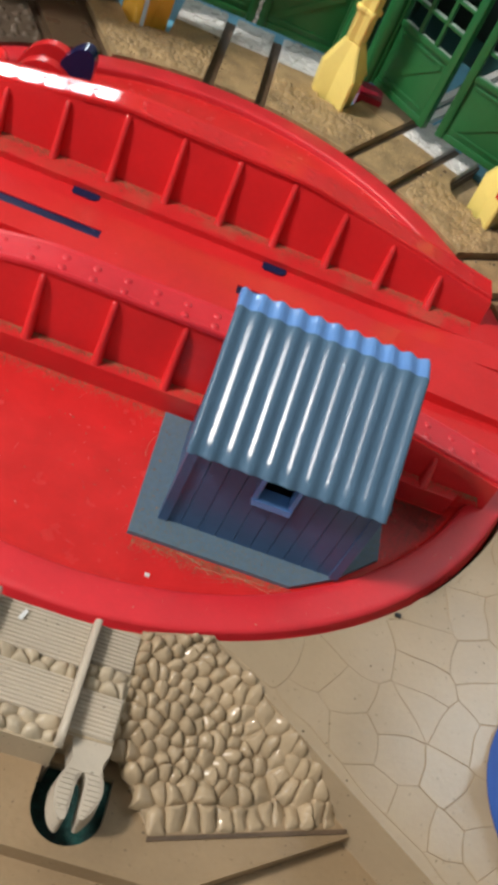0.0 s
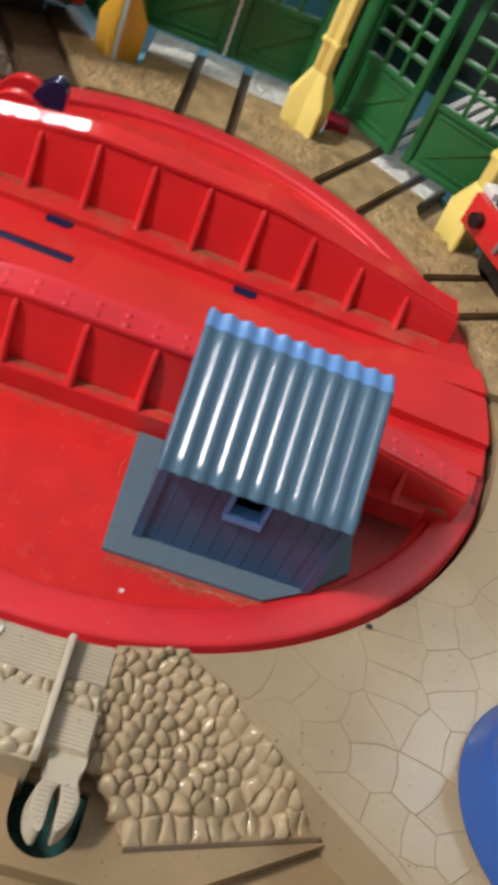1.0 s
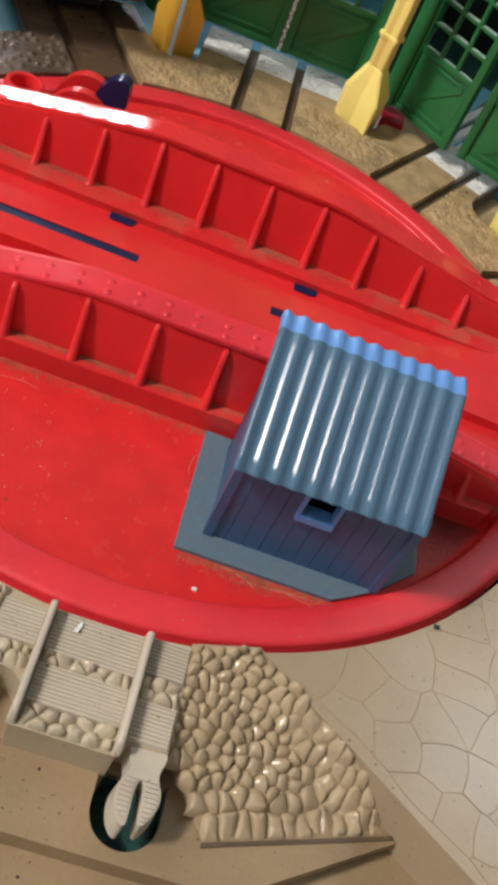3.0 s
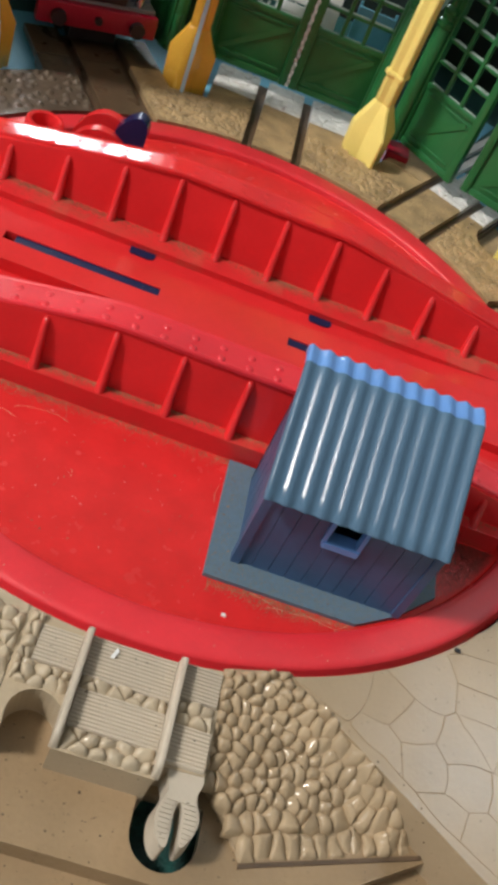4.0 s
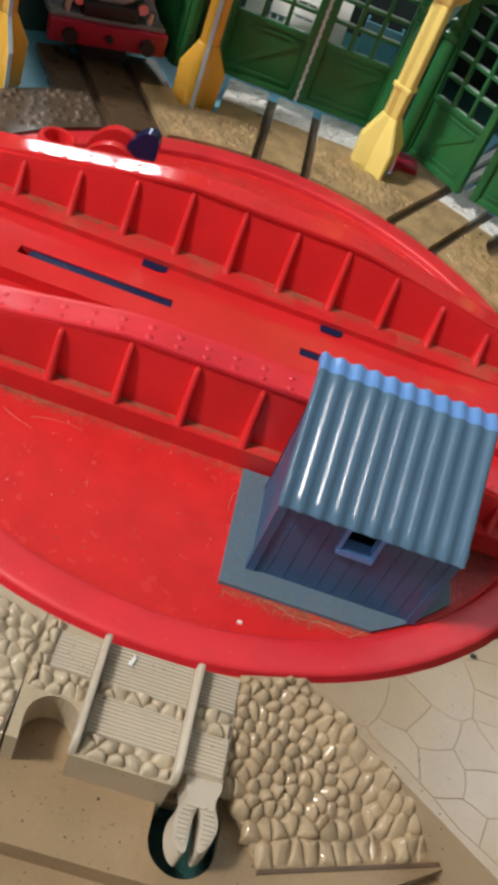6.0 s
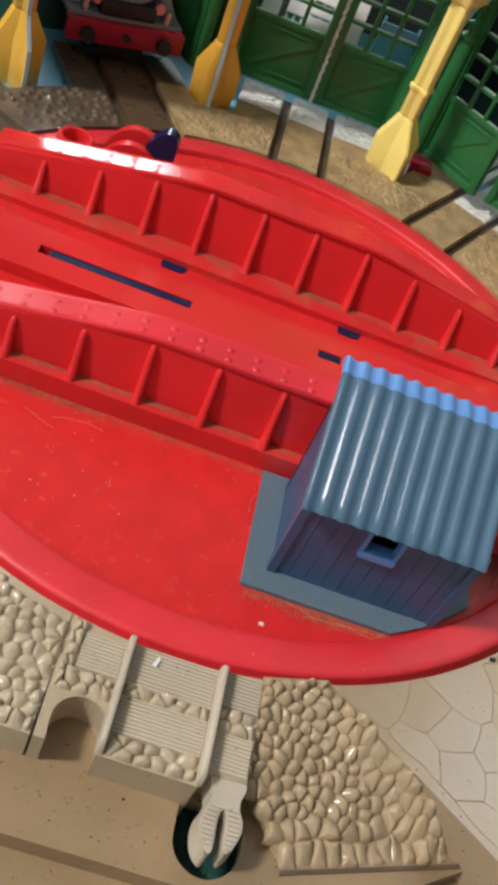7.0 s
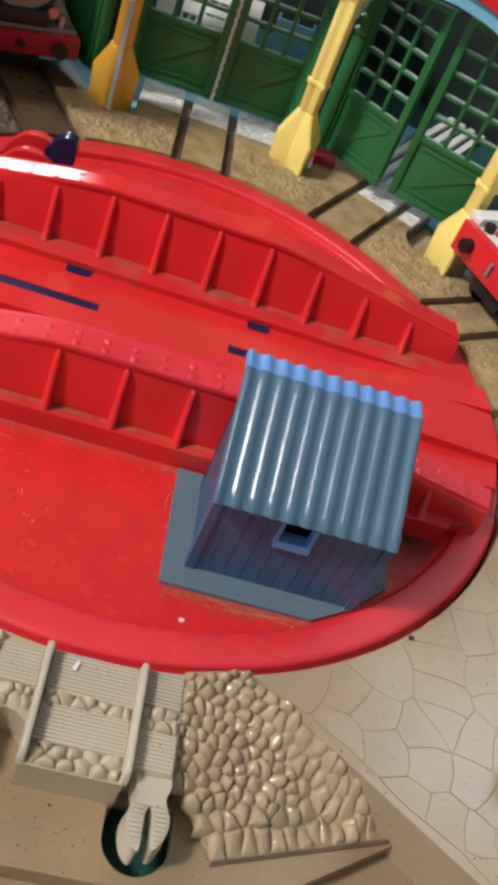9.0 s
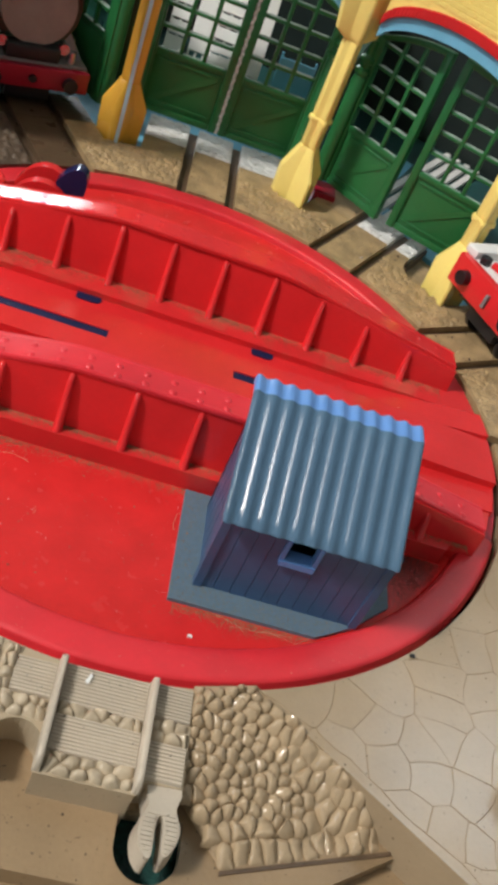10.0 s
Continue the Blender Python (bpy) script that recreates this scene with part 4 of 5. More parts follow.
def pillar(at, face, mat, tone):
    """A yellow post with a flared foot; face: the direction in which its ridge looks."""
    m = Matrix.Translation((at[0], at[1], 0)) @ Matrix.Rotation(radians(face + 90), 4, "Z")
    post = thing("pillar", (at[0], at[1], -0.5), tone + " plastic pillar with a flared faceted foot", "pillar", "pillars of the engine sheds")
    deep = 0.95 if mat is YELLOW_SHADED else 1.2

    def ring(z, w, d, b=0.3):
        return [(-w, b, z), (-w, -0.02, z), (-0.42 * w, -0.3 * d, z), (-0.06, -d, z), (0.06, -d, z), (0.42 * w, -0.3 * d, z), (w, -0.02, z), (w, b, z)]
    part("foot", bevelled(loft(bmesh.new(), [ring(-0.5, 0.8, deep), ring(1.1, 0.86, deep - 0.05), ring(1.85, 0.47, 0.46), ring(2.05, 0.38, 0.38)], m), 0.03, 2), mat, post, smooth=25)
    part("shaft", bevelled(loft(bmesh.new(), [ring(2.05, 0.36, 0.37), ring(6.3, 0.36, 0.35)], m), 0.06, 2), mat, post, smooth=25)
    if mat is not YELLOW_SHADED:
        part("collar", bevelled(loft(bmesh.new(), [ring(3.05, 0.45, 0.45), ring(3.25, 0.45, 0.45)], m), 0.04, 2), mat, post, smooth=25)
    part("bracket", bevelled(loft(bmesh.new(), [ring(6.2, 0.42, 0.4), ring(6.45, 0.8, 0.42), ring(7.3, 0.95, 0.42), ring(10.2, 0.95, 0.42)], m), 0.05, 2), mat, post, smooth=25)
    if mat is YELLOW_SHADED:
        # the slit along the ridge shows pale blue
        rows = [[(-0.07, -d - 0.008, z), (0.07, -d - 0.008, z), (0.07, -d + 0.05, z), (-0.07, -d + 0.05, z)] for z, d in ((-0.45, 0.95), (1.1, 0.9), (1.85, 0.46), (2.05, 0.37), (6.1, 0.36))]
        part("stripe", loft(bmesh.new(), rows, m), PALE_BLUE, post, "pale blue stripe along the ridge")
    return post


def gate(m, u0, u1, hinge, label):
    """One leaf of a shed gate in a bay's frame, from u0 to u1; hinge: -1 at its left."""
    out = 1.8
    mid = (u0 + u1) / 2
    at = m @ Vector((mid, out, 0.5))
    g = thing("shed_gate", at, label, "toy gate", "gates of the engine sheds")
    lo, rail_z = 0.5, 3.0
    wide, slim = 0.5, 0.3
    l, r = (wide, slim) if hinge < 0 else (slim, wide)
    a, b = u0 + l, u1 - r

    def arch_z(u):
        # the head of the pair is one flat arch over the bay
        return 6.35 + 0.92 * max(0.0, 1 - ((u - 3.6) / 3.5) ** 2)

    def piece(name, x0, x1, y0, y1, z0, z1, width=0.03):
        part(name, rounded_block(x0, x1, y0, y1, z0, z1, width, 2, m), GREEN, g, smooth=40)

    piece("stile", u0, a, out - 0.12, out + 0.2, lo, arch_z(u0 + l / 2) - 0.1)
    piece("stile", b, u1, out - 0.12, out + 0.2, lo, arch_z(u1 - r / 2) - 0.1)
    piece("panel", a - 0.01, b + 0.01, out, out + 0.14, lo, rail_z)
    piece("bottom_rail", a, b, out - 0.06, out + 0.02, lo, lo + 0.25)
    piece("middle_rail", a, b, out - 0.08, out + 0.16, rail_z - 0.22, rail_z)
    # the diagonal brace on the panel
    bm = bmesh.new()
    p, q = (a + 0.25, lo + 0.55), (b - 0.25, rail_z - 0.45)
    d = Vector((q[0] - p[0], q[1] - p[1])).normalized() * 0.09
    va = [bm.verts.new((x, out - 0.05, z)) for x, z in ((p[0] - d.y, p[1] + d.x), (p[0] + d.y, p[1] - d.x), (q[0] + d.y, q[1] - d.x), (q[0] - d.y, q[1] + d.x))]
    vb = [bm.verts.new((v.co.x, out + 0.02, v.co.z)) for v in va]
    bm.faces.new(va)
    bm.faces.new(vb[::-1])
    for i in range(4):
        bm.faces.new((va[i], va[(i + 1) % 4], vb[(i + 1) % 4], vb[i]))
    bmesh.ops.transform(bm, matrix=m, verts=bm.verts)
    part("brace", bevelled(bm, 0.02, 1), GREEN, g)
    for z in (lo + 0.45, rail_z - 0.4):
        piece("brace", a + 0.2, b - 0.2, out - 0.05, out + 0.02, z - 0.05, z + 0.05, 0.015)
    # lattice
    for k in (1, 2):
        u = a + (b - a) * k / 3
        piece("lattice_bar", u - 0.075, u + 0.075, out - 0.03, out + 0.13, rail_z - 0.02, arch_z(u) - 0.15)
    for k in range(1, 5):
        z = rail_z + 0.8 * k
        piece("lattice_bar", a - 0.02, b + 0.02, out - 0.02, out + 0.26, z - 0.06, z + 0.06)
    for k in range(5):
        # pale strips paint the glint on the bars' upper faces inside each pane
        z = rail_z + 0.8 * k + (0.06 if k else 0.0)
        for i in range(3):
            x0, x1 = a + (b - a) * i / 3 + 0.1, a + (b - a) * (i + 1) / 3 - 0.1
            part("worn_ledge", rounded_block(x0, x1, out + 0.02, out + (0.24 if k else 0.15), z - 0.01, z + 0.012, 0.01, 1, m), LEDGE, g, "pale upper edge, a glint put into the colour")
    # arched head
    bm = bmesh.new()
    n, rows = 8, []
    for i in range(n + 1):
        u = u0 + (u1 - u0) * i / n
        rows.append([(u, out - 0.1, arch_z(u) - 0.22), (u, out - 0.1, arch_z(u)), (u, out + 0.2, arch_z(u)), (u, out + 0.2, arch_z(u) - 0.22)])
    loft(bm, rows, m)
    part("head", bevelled(bm, 0.03, 2), GREEN, g, smooth=30)
    for z in (1.6, 5.2):
        x = u0 - 0.06 if hinge < 0 else u1 + 0.06
        bm = bmesh.new()
        tube(bm, [(x, out - 0.02, z - 0.3), (x, out - 0.02, z + 0.3)], 0.16, 10)
        bmesh.ops.transform(bm, matrix=m, verts=bm.verts)
        part("hinge", bm, GREEN, g, smooth=50)
    # the round hinge post with its turned head
    x = u0 + 0.12 if hinge < 0 else u1 - 0.12
    bm = bmesh.new()
    lathe(bm, [(0.0, lo), (0.3, lo), (0.3, 4.7), (0.26, 4.78), (0.26, 4.86), (0.33, 4.92), (0.33, 5.08), (0.22, 5.16), (0.22, 5.3), (0.29, 5.38), (0.29, 5.52), (0.16, 5.62), (0.16, 6.2), (0.0, 6.2)], x, out - 0.14, 20)
    bmesh.ops.transform(bm, matrix=m, verts=bm.verts)
    part("hinge_post", bm, GREEN, g, smooth=40)
    return g


def front(m, width, high=10.2):
    """The yellow arched wall over one bay, with its red arch, its blue lining and brick relief."""
    mid = width / 2
    at = m @ Vector((mid, 0.3, 7.0))
    w = thing("arched_facade", at, "yellow plastic brick facade over a shed, with a red arch band", "toy facade", "facades of the engine sheds")

    def arch_z(u):
        return 6.9 + 1.2 * math.sqrt(max(0.0, 1 - ((u - mid) / (mid - 0.55)) ** 2))

    us = [0.6 + (width - 1.2) * i / 24 for i in range(25)]
    bm = bmesh.new()
    rows = [[(u, 0.1, arch_z(u) + 0.3), (u, 0.1, high), (u, 0.45, high), (u, 0.45, arch_z(u) + 0.3)] for u in us]
    loft(bm, rows, m)
    part("wall", bm, YELLOW, w)
    for name, lo, hi, y0, y1, mat, label in (("arch_band", 0.0, 0.36, -0.02, 0.5, RED, "red arch band"), ("arch_lining", -0.48, 0.0, 0.12, 0.62, SKYBLUE, "light blue lining under the arch")):
        bm = bmesh.new()
        loft(bm, [[(u, y0, arch_z(u) + lo), (u, y0, arch_z(u) + hi), (u, y1, arch_z(u) + hi), (u, y1, arch_z(u) + lo)] for u in us], m)
        band = part(name, bm, mat, w, label, smooth=30)
        if name == "arch_band":
            # arch bricks stand proud of the band
            for i in range(24):
                for k in (0, 1):
                    u, v = us[i] + (us[i + 1] - us[i]) * (0.5 * k + 0.06), us[i] + (us[i + 1] - us[i]) * (0.5 * k + 0.44)
                    bm = bmesh.new()
                    loft(bm, [[(q, y0 - 0.03, arch_z(q) + lo + 0.03), (q, y0 - 0.03, arch_z(q) + hi - 0.03), (q, y0 + 0.01, arch_z(q) + hi - 0.02), (q, y0 + 0.01, arch_z(q) + lo + 0.02)] for q in (u, v)], m)
                    part("arch_brick", bm, mat, band)
    bw, bh = 0.42, 0.18
    for row in range(16):
        z = 7.25 + row * bh
        for k in range(-1, 18):
            u = 0.7 + (k + 0.5 * (row % 2)) * bw
            if u < 0.6 or u + bw > width - 0.6 or z < max(arch_z(u), arch_z(u + bw)) + 0.4:
                continue
            bm = bmesh.new()
            block(bm, u + 0.015, u + bw - 0.015, 0.075, 0.12, z + 0.013, z + bh - 0.013, m)
            part("brick", bevelled(bm, 0.015, 1), YELLOW, w)
    return w


def sheds():
    faces = [angle_at(p) + 180 for p in POSTS]
    for k, (p, f) in enumerate(zip(POSTS[:4], faces)):
        pillar(p, f + (-12 if k < 2 else 32), YELLOW_SHADED if k < 2 else YELLOW, "shaded yellow" if k < 2 else "yellow")
    for k in (1, 2):
        m, width = bay_frame(POSTS[k], POSTS[k + 1])
        front(m, width)
        if k == 1:
            gate(m, 0.05, 3.6, -1, "green plastic shed gate with a lattice window, nearly closed")
            gate(m, 3.72, width - 0.05, 1, "green plastic shed gate with a lattice window, nearly closed")
        else:
            for u, turn, u0, u1, hinge in ((0.05, -11.0, 0.05, 3.3, -1), (width - 0.05, 6.0, 3.66, width - 0.05, 1)):
                ajar = m @ Matrix.Translation((u, 1.56, 0)) @ Matrix.Rotation(radians(turn), 4, "Z") @ Matrix.Translation((-u, -1.68, 0))
                gate(ajar, u0, u1, hinge, "green plastic shed gate with a lattice window, standing ajar")
    # the open leaf beside the engine
    m, width = bay_frame(POSTS[0], POSTS[1])
    # unseen front, added to keep light off the ground before the engine
    front(m, width)
    swung = m @ Matrix.Translation((width - 0.4, 1.2, 0)) @ Matrix.Rotation(radians(105), 4, "Z") @ Matrix.Translation((-0.35, -1.8, 0))
    gate(swung, 0.35, 3.5, -1, "green plastic shed gate standing open beside the engine")
    # floor, back and sides of the sheds
    bm = bmesh.new()
    for a0, a1 in ((8, 44.6), (55.5, 165)):
        lathe(bm, [(12.55, -1.64), (12.55, -0.42), (15.6, -0.42), (15.6, -1.64)], CX, CY, 72, a0, a1)
    lathe(bm, [(15.6, -1.64), (15.6, -0.42), (17.6, -0.42), (17.6, -1.64)], CX, CY, 72, 8, 165)
    tagged(part("shed_floor", bm, SKYBLUE), "light blue plastic floor of the engine sheds", "toy floor", kind="structure")
    bm = bmesh.new()
    lathe(bm, [(17.6, -0.5), (17.6, -0.418), (23.5, -0.418), (23.5, -0.5)], CX, CY, 24, 66.5, 74)
    tagged(part("shed_floor", bm, SKYBLUE), "light blue plastic strip of floor beside the shed track", "toy floor", kind="structure")
    # the deep floor's dark colour holds the shade inside the sheds
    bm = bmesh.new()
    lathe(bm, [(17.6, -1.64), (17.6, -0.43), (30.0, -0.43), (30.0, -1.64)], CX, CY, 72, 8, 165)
    tagged(part("shed_floor", bm, SHADED_TEAL), "teal plastic floor deep in the engine sheds, darkened for the shade inside", "toy floor", kind="structure")
    bm = bmesh.new()
    lathe(bm, [(12.3, -1.6), (12.3, -0.62), (15.59, -0.62), (15.59, -1.6)], CX, CY, 24, 40, 57)
    part("recess_floor", bm, SAND, base, "sandy hollow between the tracks")
    # the back wall is near-black: the sheds' inner shade put into the colour
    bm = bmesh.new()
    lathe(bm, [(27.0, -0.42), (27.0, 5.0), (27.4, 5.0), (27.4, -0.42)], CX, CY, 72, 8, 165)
    tagged(part("shed_back", bm, BACK_SHADE), "near-black back wall of the engine sheds, interior shade put into its colour", "toy wall", kind="structure")
    for p in POSTS:
        a = radians(angle_at(p))
        bm = bmesh.new()
        # the leftmost wall is lengthened and raised out of view to shade the engine
        block(bm, 14.3 if p is POSTS[0] else 15.8, 26.9, -0.15, 0.15, -0.42, 7.5 if p is POSTS[0] else 5.0)
        bmesh.ops.transform(bm, matrix=Matrix.Translation((CX, CY, 0)) @ Matrix.Rotation(a, 4, "Z"), verts=bm.verts)
        tagged(part("shed_partition", bm, DARK_GREEN), "plastic wall between two engine sheds", "toy wall", kind="structure")


def shed_track(theta):
    """Narrow white strips that run on along a track inside its shed."""
    t = thing("shed_track", (*on(theta, 16.2, 0), -0.42), "white plastic track strips on the floor inside a shed", "toy track")
    for k in range(4):
        bm = bmesh.new()
        s = 0.56 * k - 0.1
        prism(bm, [on(theta, 16.3, s - 0.15), on(theta, 26.6, s - 0.15), on(theta, 26.6, s + 0.15), on(theta, 16.3, s + 0.15)], -0.42, -0.2)
        part("strip", bevelled(bm, 0.03, 1), WHITE, t)


def slit_light_strip(m, u, y, z0, z1):
    """A white notched strip that stands for the light through the slit between two gates."""
    at = m @ Vector((u, y, z0))
    t = thing("slit_light_strip", at, "white notched strip standing for light through the slit between gates", "toy strip")
    n = int((z1 - z0) / 0.17)
    for k in range(n):
        z = z0 + (z1 - z0) * (k + 0.5) / n
        off = 0.03 if k % 2 else -0.03
        part("tooth", rounded_block(u + off - 0.055, u + off + 0.055, y - 0.05, y + 0.05, z - 0.06, z + 0.06, 0.02, 1, m), WHITE, t)
    part("strip", rounded_block(u - 0.05, u + 0.05, y + 0.05, y + 0.1, z0, z1, 0.01, 1, m), WHITE, t)


def ground_bumps():
    """Coarse grains and pebbles moulded into the ground between the tracks."""
    rng = random.Random(21)
    bm, glossy = bmesh.new(), bmesh.new()

    def grain(x, y, r, h, bm=bm):
        n = 6
        turn = rng.uniform(0, 6.28)
        low = [bm.verts.new((x + r * rng.uniform(0.8, 1.2) * math.cos(turn + 6.283 * i / n), y + r * rng.uniform(0.8, 1.2) * math.sin(turn + 6.283 * i / n), -0.01)) for i in range(n)]
        top = [bm.verts.new((x + (v.co.x - x) * 0.62, y + (v.co.y - y) * 0.62, h * rng.uniform(0.65, 0.9))) for v in low]
        tip = bm.verts.new((x + rng.uniform(-0.2, 0.2) * r, y + rng.uniform(-0.2, 0.2) * r, h))
        for i in range(n):
            j = (i + 1) % n
            bm.faces.new((low[i], low[j], top[j], top[i]))
            bm.faces.new((top[i], top[j], tip))

    ends, domes = TRACKS[::-1], []
    for a, b in zip(ends, ends[1:] + [150.0]):
        for _ in range(1500):
            th, r = rng.uniform(a + 2, b - 2), rng.uniform(10.5, 13.6)
            x, y = CX + r * math.cos(radians(th)), CY + r * math.sin(radians(th))
            clear = True
            for theta in (a, b):
                s = abs(r * math.sin(radians(th - theta)))
                if s < 1.16 or (s < 2.35 and r > 13.6):
                    clear = False
                if (s > 2.2 and r > 12.62) or (theta == b == 61.2 and s > 1.75 and r > 12.4):
                    clear = False
            mid = abs(th - (a + b) / 2) / (b - a)
            if clear and rng.random() < 0.95 - 1.5 * mid:
                near = r - 10.4
                if b > 140:
                    # rounder and larger beside the engine's track
                    if all(math.hypot(x - u, y - v) > 0.3 for u, v in domes):
                        domes.append((x, y))
                        for r, h in ((0.16, 0.06), (0.1, 0.1)):
                            grain(x, y, r, h, glossy)
                else:
                    grain(x, y, rng.uniform(0.035, 0.085) + 0.015 * near, rng.uniform(0.02, 0.06))
    # low swells that make the sand uneven
    for a, b in zip(ends, ends[1:]):
        for _ in range(420):
            th, r = rng.uniform(a + 2, b - 2), rng.uniform(10.6, 13.3)
            if min(abs(r * math.sin(radians(th - q))) for q in (a, b)) < 1.35 or r > 12.5:
                continue
            x, y = CX + r * math.cos(radians(th)), CY + r * math.sin(radians(th))
            grain(x, y, rng.uniform(0.1, 0.24), rng.uniform(0.02, 0.07))
    # a few between the rails
    for theta in TRACKS[1:]:
        for _ in range(60):
            x, y = on(theta, rng.uniform(11.0, 13.6), rng.choice((-1, 1)) * rng.uniform(0.2, 0.66))
            grain(x, y, rng.uniform(0.03, 0.06), rng.uniform(0.01, 0.03))
    tagged(part("ground_pebbles", bm, SAND, smooth=70), "coarse moulded sand and pebbles between the tracks", "gravel", kind="stuff")
    tagged(part("ground_pebbles", glossy, SHADED_PEBBLE, smooth=70), "glossy pebbles beside the shed track, darkened for the shed's shade", "gravel", kind="stuff")


def slatted_panel(m, u0, u1, y, z0, z1, rows, label, tilt=0.0, mat=None, lean=0.0):
    """A slatted panel, as it stands behind a gate."""
    at = m @ Vector(((u0 + u1) / 2, y, z0))
    p = thing("slatted_panel", at, label, "toy panel", "white panels in the sheds")
    t = m @ Matrix.Translation(((u0 + u1) / 2, y, z0)) @ Matrix.Rotation(radians(tilt), 4, "Y") @ Matrix.Rotation(radians(-lean), 4, "X") @ Matrix.Translation((-(u0 + u1) / 2, -y, -z0))
    for k in range(rows):
        z = z0 + (z1 - z0) * (k + 0.5) / rows
        part("slat", rounded_block(u0, u1, y, y + 0.1, z - 0.43 * (z1 - z0) / rows, z + 0.43 * (z1 - z0) / rows, 0.02, 1, t), mat or WHITE, p)
    for u in (u0, (u0 + u1) / 2 - 0.05, u1 - 0.1):
        part("upright", rounded_block(u, u + 0.1, y + 0.1, y + 0.2, z0, z1, 0.02, 1, t), mat or WHITE, p)


# ---- engine and wagon ----
def wheel(parent, m, x, y, z, r, mat=BLACK):
    bm = bmesh.new()
    lathe(bm, [(0.0, -0.12), (r, -0.12), (r, 0.05), (r * 0.86, 0.12), (r * 0.8, 0.06), (r * 0.2, 0.06), (r * 0.16, 0.14), (0, 0.14)], 0, 0, 24)
    bmesh.ops.transform(bm, matrix=m @ Matrix.Translation((x, y, z)) @ Matrix.Rotation(radians(90 if x > 0 else -90), 4, "Y"), verts=bm.verts)
    part("wheel", bm, mat, parent, smooth=40)


def rod(parent, name, m, a, b, r, mat, label="", sides=20):
    bm = bmesh.new()
    tube(bm, [a, b], r, sides)
    bmesh.ops.transform(bm, matrix=m, verts=bm.verts)
    return part(name, bm, mat, parent, label, smooth=50)


def engine():
    """A toy engine in the left shed, nose to the turntable: local x across, y backwards, from its beam."""
    theta = 119.0
    at = on(121.2, 14.2, 0.0)
    m = Matrix.Translation((at[0], at[1], 0)) @ Matrix.Rotation(radians(theta - 90), 4, "Z")
    e = thing("toy_engine", (at[0], at[1], 0.0), "dark green toy steam engine with a red buffer beam", "toy engine")

    def piece(name, x0, x1, y0, y1, z0, z1, mat, width=0.05, label=""):
        return part(name, rounded_block(x0, x1, y0, y1, z0, z1, width, 2, m), mat, e, label, smooth=40)

    piece("buffer_beam", -2.15, 2.15, 0.0, 0.35, 0.82, 1.6, RED_DARK, 0.04, "dark red buffer beam")
    for x in (-1.42, 1.42):
        rod(e, "buffer", m, (x, -0.22, 1.13), (x, 0.0, 1.13), 0.27, BLACK, "black round buffer")
    rod(e, "hook", m, (0, -0.12, 1.2), (0, 0.05, 1.2), 0.14, BLACK)
    piece("footplate", -2.1, 2.1, 0.3, 7.0, 1.5, 1.72, GREY, 0.05, "grey footplate")
    piece("chassis", -0.85, 0.85, 0.3, 7.0, 0.25, 1.5, BLACK)
    piece("lower_front", -1.0, 1.0, 0.25, 1.3, 1.7, 2.25, BLACK, 0.1)
    for x in (-1.5, 1.5):
        rod(e, "lamp", m, (x, 0.55, 1.72), (x, 0.55, 2.15), 0.16, CHROME, "small silver lamp")
        for y in (1.6, 4.0, 6.2):
            wheel(e, m, x * 0.66, y, 0.7, 0.7)
        piece("splasher", x - 0.4, x + 0.4, 1.4, 3.2, 1.7, 2.3, DARK_GREEN, 0.12)
    for x in (-1, 1):
        part("side_plate", loft(bmesh.new(), [[(x * 1.25, 0.9, 1.72), (x * 2.05, 0.9, 1.72), (x * 1.3, 0.9, 2.9)], [(x * 1.25, 2.3, 1.72), (x * 2.05, 2.3, 1.72), (x * 1.3, 2.3, 2.9)]], m), STEEL, e, "grey-blue sloping plate")
        rod(e, "valve", m, (x * 1.15, 0.45, 2.2), (x * 1.15, 0.7, 2.2), 0.2, CHROME, "silver valve")
    rod(e, "smokebox", m, (0, 0.75, 3.55), (0, 2.4, 3.55), 1.62, DARK_GREEN, "dark green smokebox", 36)
    rod(e, "front_disc", m, (0, 0.5, 3.55), (0, 0.77, 3.55), 1.36, PALE_GREY, "plain grey round front", 36)
    rod(e, "boiler", m, (0, 2.4, 3.5), (0, 6.0, 3.5), 1.5, GREEN, "green boiler", 36)
    rod(e, "chimney", m, (0, 1.4, 4.9), (0, 1.4, 6.2), 0.35, BLACK)
    piece("cab", -1.9, 1.9, 5.6, 7.0, 1.7, 5.4, GREEN, 0.12)
    return e


